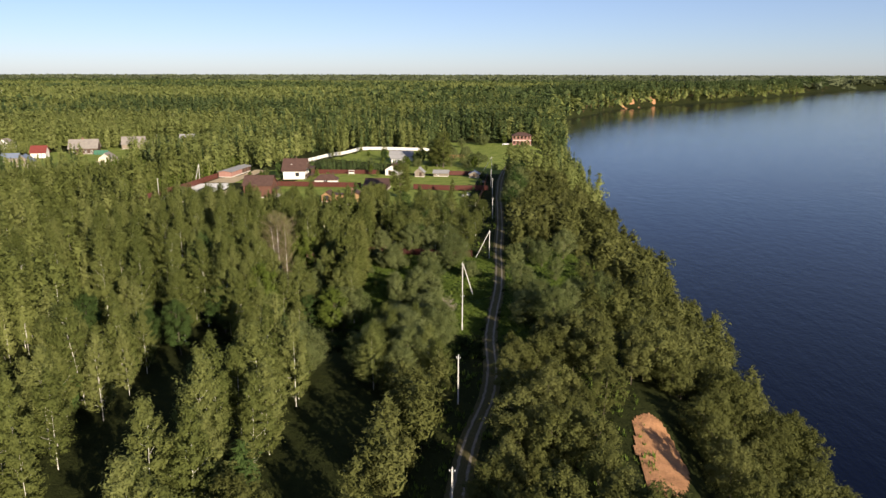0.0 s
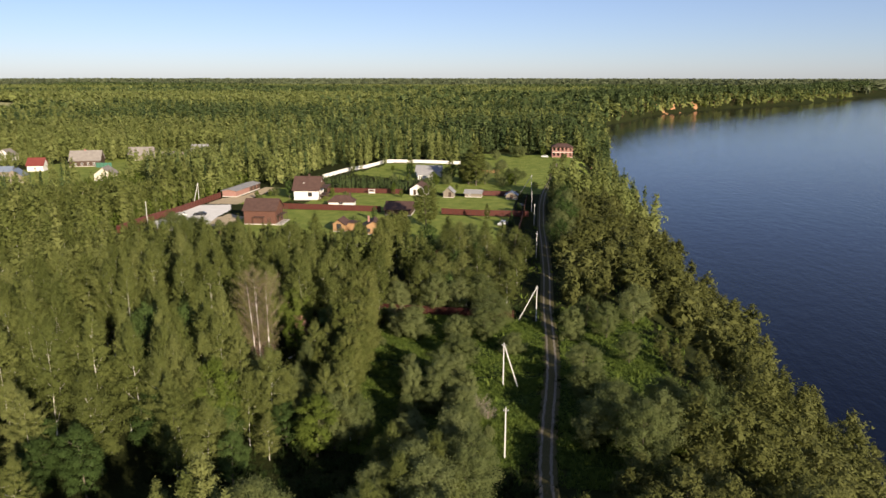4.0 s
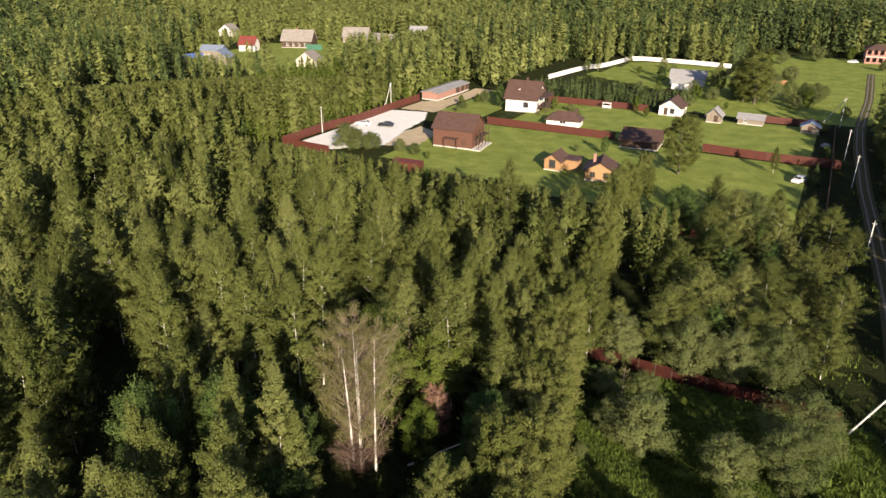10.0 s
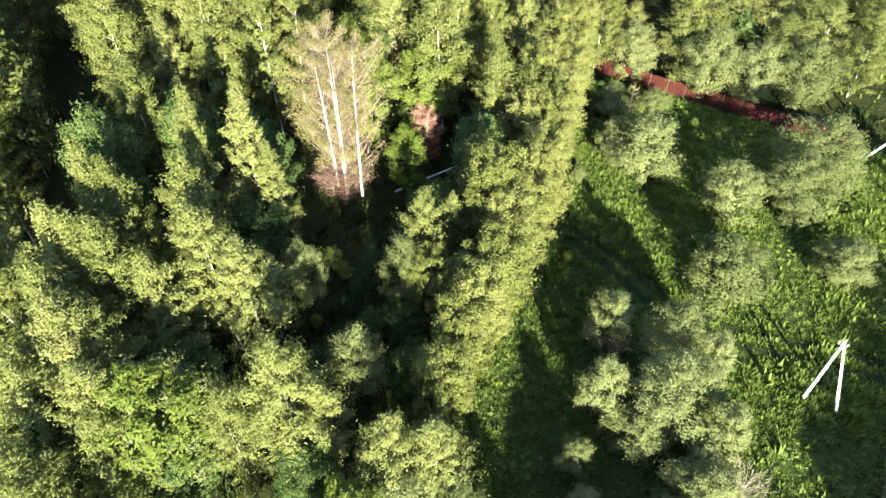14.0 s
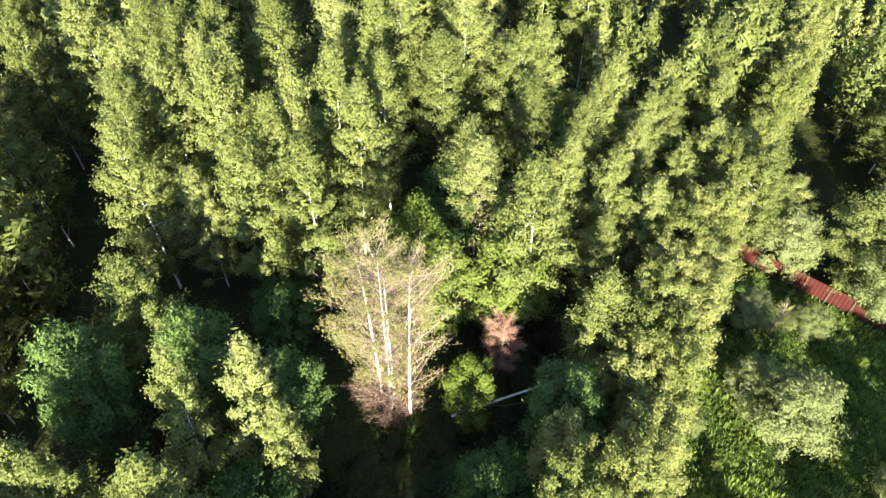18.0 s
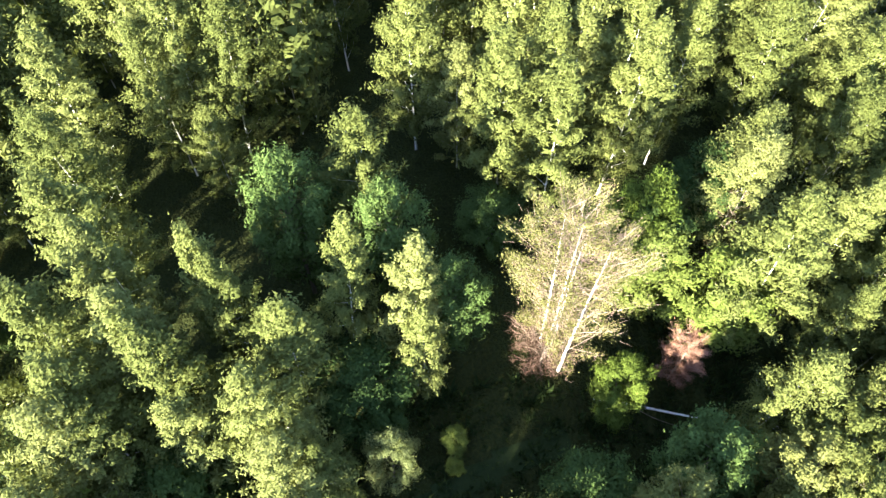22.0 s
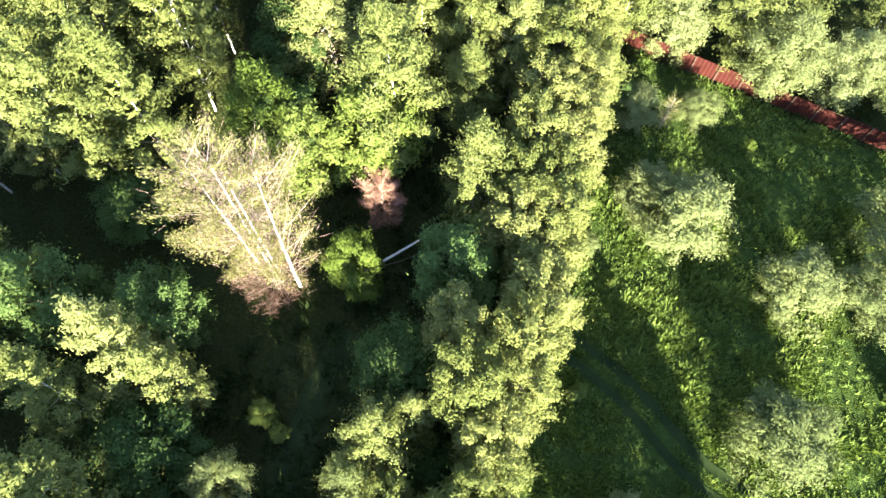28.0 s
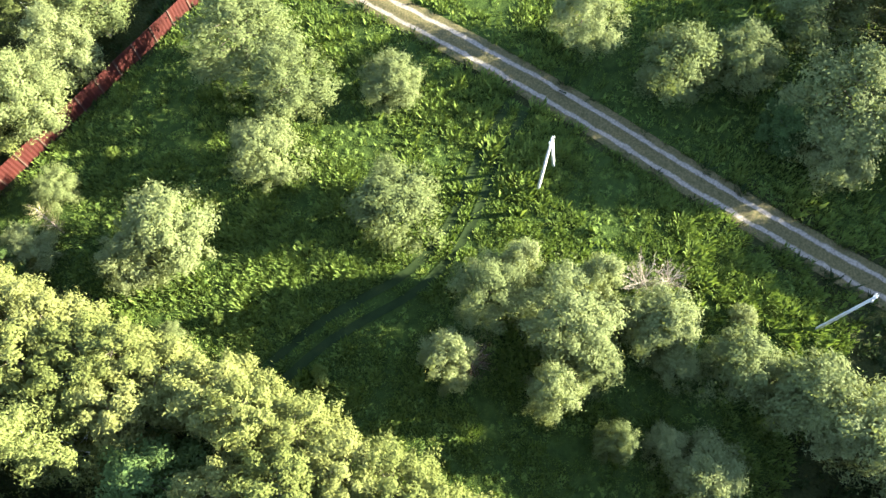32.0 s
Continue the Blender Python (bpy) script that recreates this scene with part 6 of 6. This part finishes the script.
house("grey_shed", at(-30.2, 172.6, 0), 6.6, 4.2, 1.9, 2.8, M_OLDWOOD, M_GREYROOF, "long low grey shed", "shed", windows=[("f", 2.0, 0.7, 0.8, 0.6)])
house("blue_roofed_shed", at(-13.6, 170.0, 0), 4.4, 3.6, 2.0, 3.1, M_OLDWOOD, M_BLUEROOF, "small grey shed with a bluish roof", "shed", along="y", door=("f", 2.2, 0.9, 1.6))
e = house("red_shed", at(-125.4, 156.2, 0), 5.8, 22.0, 2.6, 3.1, M_BRICK, M_GREYROOF, "long reddish brick shed with a flat grey roof", "shed", along="y", over=0.5)
for py_ in (14.0, 17.5, 21.0):
    put_window(e, 5.8, 22.0, "r", py_, 0.3, 2.6, 2.0, M_DARKWOOD, True)
house("burgundy_shed", at(-90.9, 85.2, 6), 6.4, 2.6, 2.2, 2.5, M_FENCE, M_FENCE, "burgundy metal container shed at the wood's edge", "shed", over=0.1, plinth=0)

e = thing("garden_bench", at(-69.4, 171.0, 5), "white roofed garden swing bench on the lawn", "bench")
boxpart("seat", 0.1, 0.1, 0.45, 2.4, 0.7, 0.53, M_WHITE, e)
boxpart("backrest", 0.1, 0.72, 0.55, 2.4, 0.8, 1.1, M_WHITE, e)
boxpart("canopy", -0.1, -0.2, 1.9, 2.6, 1.1, 2.0, M_WHITE, e)
for px_ in (0.0, 2.42):
    for py_ in (-0.1, 0.9):
        boxpart("post", px_, py_, -0.1, px_ + 0.08, py_ + 0.08, 1.895, M_WHITE, e)
e = thing("brick_stack", at(-33.5, 246.0, 4), "long stack of orange bricks on the field", "brick stack")
for k_ in range(6):
    boxpart("pallet_load", k_ * 1.7, 0, 0.0, k_ * 1.7 + 1.5, 1.6, 1.3 + 0.2 * (k_ % 2), M_SAND, e)
e = thing("tarpaulin_heap", at(-6.9, 157.0, 20), "small heap under a pale tarpaulin", "heap")
bm = bmesh.new()
bmesh.ops.create_icosphere(bm, subdivisions=2, radius=1.0)
for v_ in bm.verts:
    v_.co = Vector((v_.co.x * 1.3, v_.co.y * 0.9, max(-0.1, v_.co.z * 0.8) + 0.12 * math.sin(v_.co.x * 7) * math.cos(v_.co.y * 5)))
part("tarpaulin", bm, M_GREYROOF, e)

# unfinished brick house by the river
e = thing("brick_house", at(1.4, 322, 5), "unfinished two-storey pinkish brick house with a hipped roof", "house")
W_, D_ = 12.0, 9.0
for lev in (0, 1):
    z0 = lev * 3.1
    boxpart("floor_slab", -0.1, -0.1, z0 - 0.2, W_ + 0.1, D_ + 0.1, z0 + 0.1, M_FOUND, e)
    for side in "fblr":
        n_ = 5 if side in "fb" else 4
        ln = W_ if side in "fb" else D_ - 0.6
        for k_ in range(n_ + 1):
            s0 = k_ * ln / n_ - (0.45 if k_ else 0)
            s1 = k_ * ln / n_ + (0.45 if k_ < n_ else 0)
            c = {"f": (s0, 0, s1, 0.3), "b": (s0, D_ - 0.3, s1, D_), "l": (0, s0 + 0.3, 0.3, s1 + 0.3), "r": (W_ - 0.3, s0 + 0.3, W_, s1 + 0.3)}[side]
            boxpart("brick_pier", c[0], c[1], z0 + 0.1, c[2], c[3], z0 + 2.6, M_BRICK, e)
        c = {"f": (0, 0.01, W_, 0.29), "b": (0, D_ - 0.29, W_, D_ - 0.01), "l": (0.01, 0.3, 0.29, D_ - 0.3), "r": (W_ - 0.29, 0.3, W_ - 0.01, D_ - 0.3)}[side]
        boxpart("lintel", c[0], c[1], z0 + 2.6, c[2], c[3], z0 + 2.9, M_BRICK, e)
        boxpart("parapet", c[0], c[1], z0 + 0.1, c[2], c[3], z0 + 0.85, M_BRICK, e)
bm = bmesh.new()
vs = [bm.verts.new(p) for p in ((-0.7, -0.7, 6.0), (W_ + 0.7, -0.7, 6.0), (W_ + 0.7, D_ + 0.7, 6.0), (-0.7, D_ + 0.7, 6.0), (3.5, D_ / 2, 8.0), (W_ - 3.5, D_ / 2, 8.0))]
for f_ in ((0, 1, 5, 4), (1, 2, 5), (2, 3, 4, 5), (3, 0, 4), (3, 2, 1, 0)):
    bm.faces.new([vs[k_] for k_ in f_])
part("roof", bm, M_ROOF, e, "dark brown hipped roof")

# village
house("village_house", at(-238.5, 172.5, 25), 8.0, 8.5, 3.2, 6.0, M_OLDWOOD, M_BLUEROOF, "old timber house with a blue-grey roof", along="y", windows=[("f", 2.2, 1.2, 0.8, 1.1), ("f", 4.0, 1.2, 0.8, 1.1), ("f", 5.8, 1.2, 0.8, 1.1)])
house("village_house", at(-257.0, 209.0, 20), 7.5, 7.0, 3.4, 6.6, M_WHITE, M_REDROOF, "white house with a bright red roof", windows=[("f", 3.7, 1.0, 1.0, 1.1)])
house("village_house", at(-308.0, 246.0, 15), 9.0, 8.0, 3.0, 6.4, M_WHITE, M_SLATE, "pale house with a pinkish slate roof", along="y")
house("village_house", at(-248.0, 228.5, 22), 15.0, 10.0, 3.6, 8.0, M_DARKWOOD, M_SLATE, "large old timber house with a grey-brown roof", windows=[("f", 3, 1.0, 0.9, 1.1), ("f", 6, 1.0, 0.9, 1.1), ("f", 9, 1.0, 0.9, 1.1), ("f", 12, 1.0, 0.9, 1.1)], chimney=(7, 5))
house("village_house", at(-236.0, 262.0, 22), 13.0, 9.0, 3.2, 7.2, M_OLDWOOD, M_SLATE, "old house with a weathered slate roof")
house("village_house", at(-204.0, 187.0, 18), 8.0, 9.0, 3.0, 6.0, M_CREAM, M_SLATE, "cream gabled house with a grey roof", along="y")
house("village_barn", at(-228.0, 266.0, -5), 22.0, 7.0, 2.6, 5.0, M_OLDWOOD, M_SLATE, "long low barn with a pale roof", "barn")
house("village_house", at(-213.0, 290.0, 15), 9.0, 9.0, 3.0, 6.5, M_OLDWOOD, M_GREYROOF, "grey-roofed village house among trees")
house("village_shed", at(-262.0, 190.0, 20), 10.0, 6.0, 2.4, 4.2, M_OLDWOOD, M_BLUEROOF, "shed with a blue-grey roof", "shed")
# far farm
house("far_farmhouse", at(-850, 925, 30), 22, 12, 6, 13, M_WHITE, M_GREYROOF, "far white farm building beyond the meadow")
for x, y in ((-1010, 905), (-985, 918), (-955, 930)):
    house("far_barn", at(x, y, 30), 24, 10, 4, 8, M_CREAM, M_SLATE, "far low farm building by the meadow", "barn")
house("far_shed", at(-652, 572, 30), 18, 8, 4, 6, M_WHITE, M_GREYROOF, "far white shed at the meadow's edge", "shed")


# ---- cars ----
def car(x, y, turn, paint, label):
    e = thing("car", at(x, y, turn), label, "car", "parked cars")
    prof = [(-2.15, 0.35), (-2.2, 0.75), (-1.9, 0.98), (-1.0, 1.02), (-0.45, 1.42), (1.1, 1.46), (1.75, 1.02), (2.15, 0.95), (2.2, 0.45), (2.05, 0.3)]
    bm = bmesh.new()
    a = [bm.verts.new((px_, -0.85 * (0.84 if pz_ > 1.2 else 1), pz_)) for px_, pz_ in prof]
    b_ = [bm.verts.new((px_, 0.85 * (0.84 if pz_ > 1.2 else 1), pz_)) for px_, pz_ in prof]
    bm.faces.new(a)
    bm.faces.new(b_[::-1])
    for k_ in range(len(prof)):
        bm.faces.new((a[k_], b_[k_], b_[(k_ + 1) % len(prof)], a[(k_ + 1) % len(prof)]))
    bmesh.ops.recalc_face_normals(bm, faces=bm.faces)
    bmesh.ops.bevel(bm, geom=bm.edges[:], offset=0.05, segments=2, affect='EDGES')
    part("body", bm, paint, e)
    for x0, z0, x1, z1 in ((-0.98, 1.04, -0.47, 1.4), (1.14, 1.42, 1.72, 1.04)):
        bm = bmesh.new()
        o_ = -0.03 if x0 < 0 else 0.03
        vs = [bm.verts.new(p) for p in ((x0 + o_, -0.68, z0 + 0.03), (x0 + o_, 0.68, z0 + 0.03), (x1 + o_, 0.62, z1 + 0.03), (x1 + o_, -0.62, z1 + 0.03))]
        bm.faces.new(vs)
        part("windscreen", bm, M_GLASS, e)
    for s_ in (-1, 1):
        bm = bmesh.new()
        vs = [bm.verts.new(p) for p in ((-0.8, s_ * 0.865, 1.06), (1.5, s_ * 0.865, 1.06), (1.05, s_ * 0.76, 1.38), (-0.4, s_ * 0.76, 1.38))]
        bm.faces.new(vs)
        part("side_window", bm, M_GLASS, e)
        for wx in (-1.35, 1.35):
            bm = bmesh.new()
            tube(bm, [(wx, s_ * 0.68, 0.32), (wx, s_ * 0.9, 0.32)], [0.32, 0.32], 14)
            wh = part("wheel", bm, M_TYRE, e)
            bm = bmesh.new()
            tube(bm, [(wx, s_ * 0.86, 0.32), (wx, s_ * 0.91, 0.32)], [0.2, 0.19], 10)
            part("rim", bm, M_STEEL, wh)


car(-114.8, 118.7, 20, M_CARK, "black car parked on pale gravel")
car(-121.0, 116.5, 15, M_CARW, "white car parked by the burgundy fence")
car(-10.6, 121.5, 70, M_CARW, "white car parked in shade beside the lawn")
car(-3.0, 321.0, 0, M_CARW, "white car parked by the brick house")
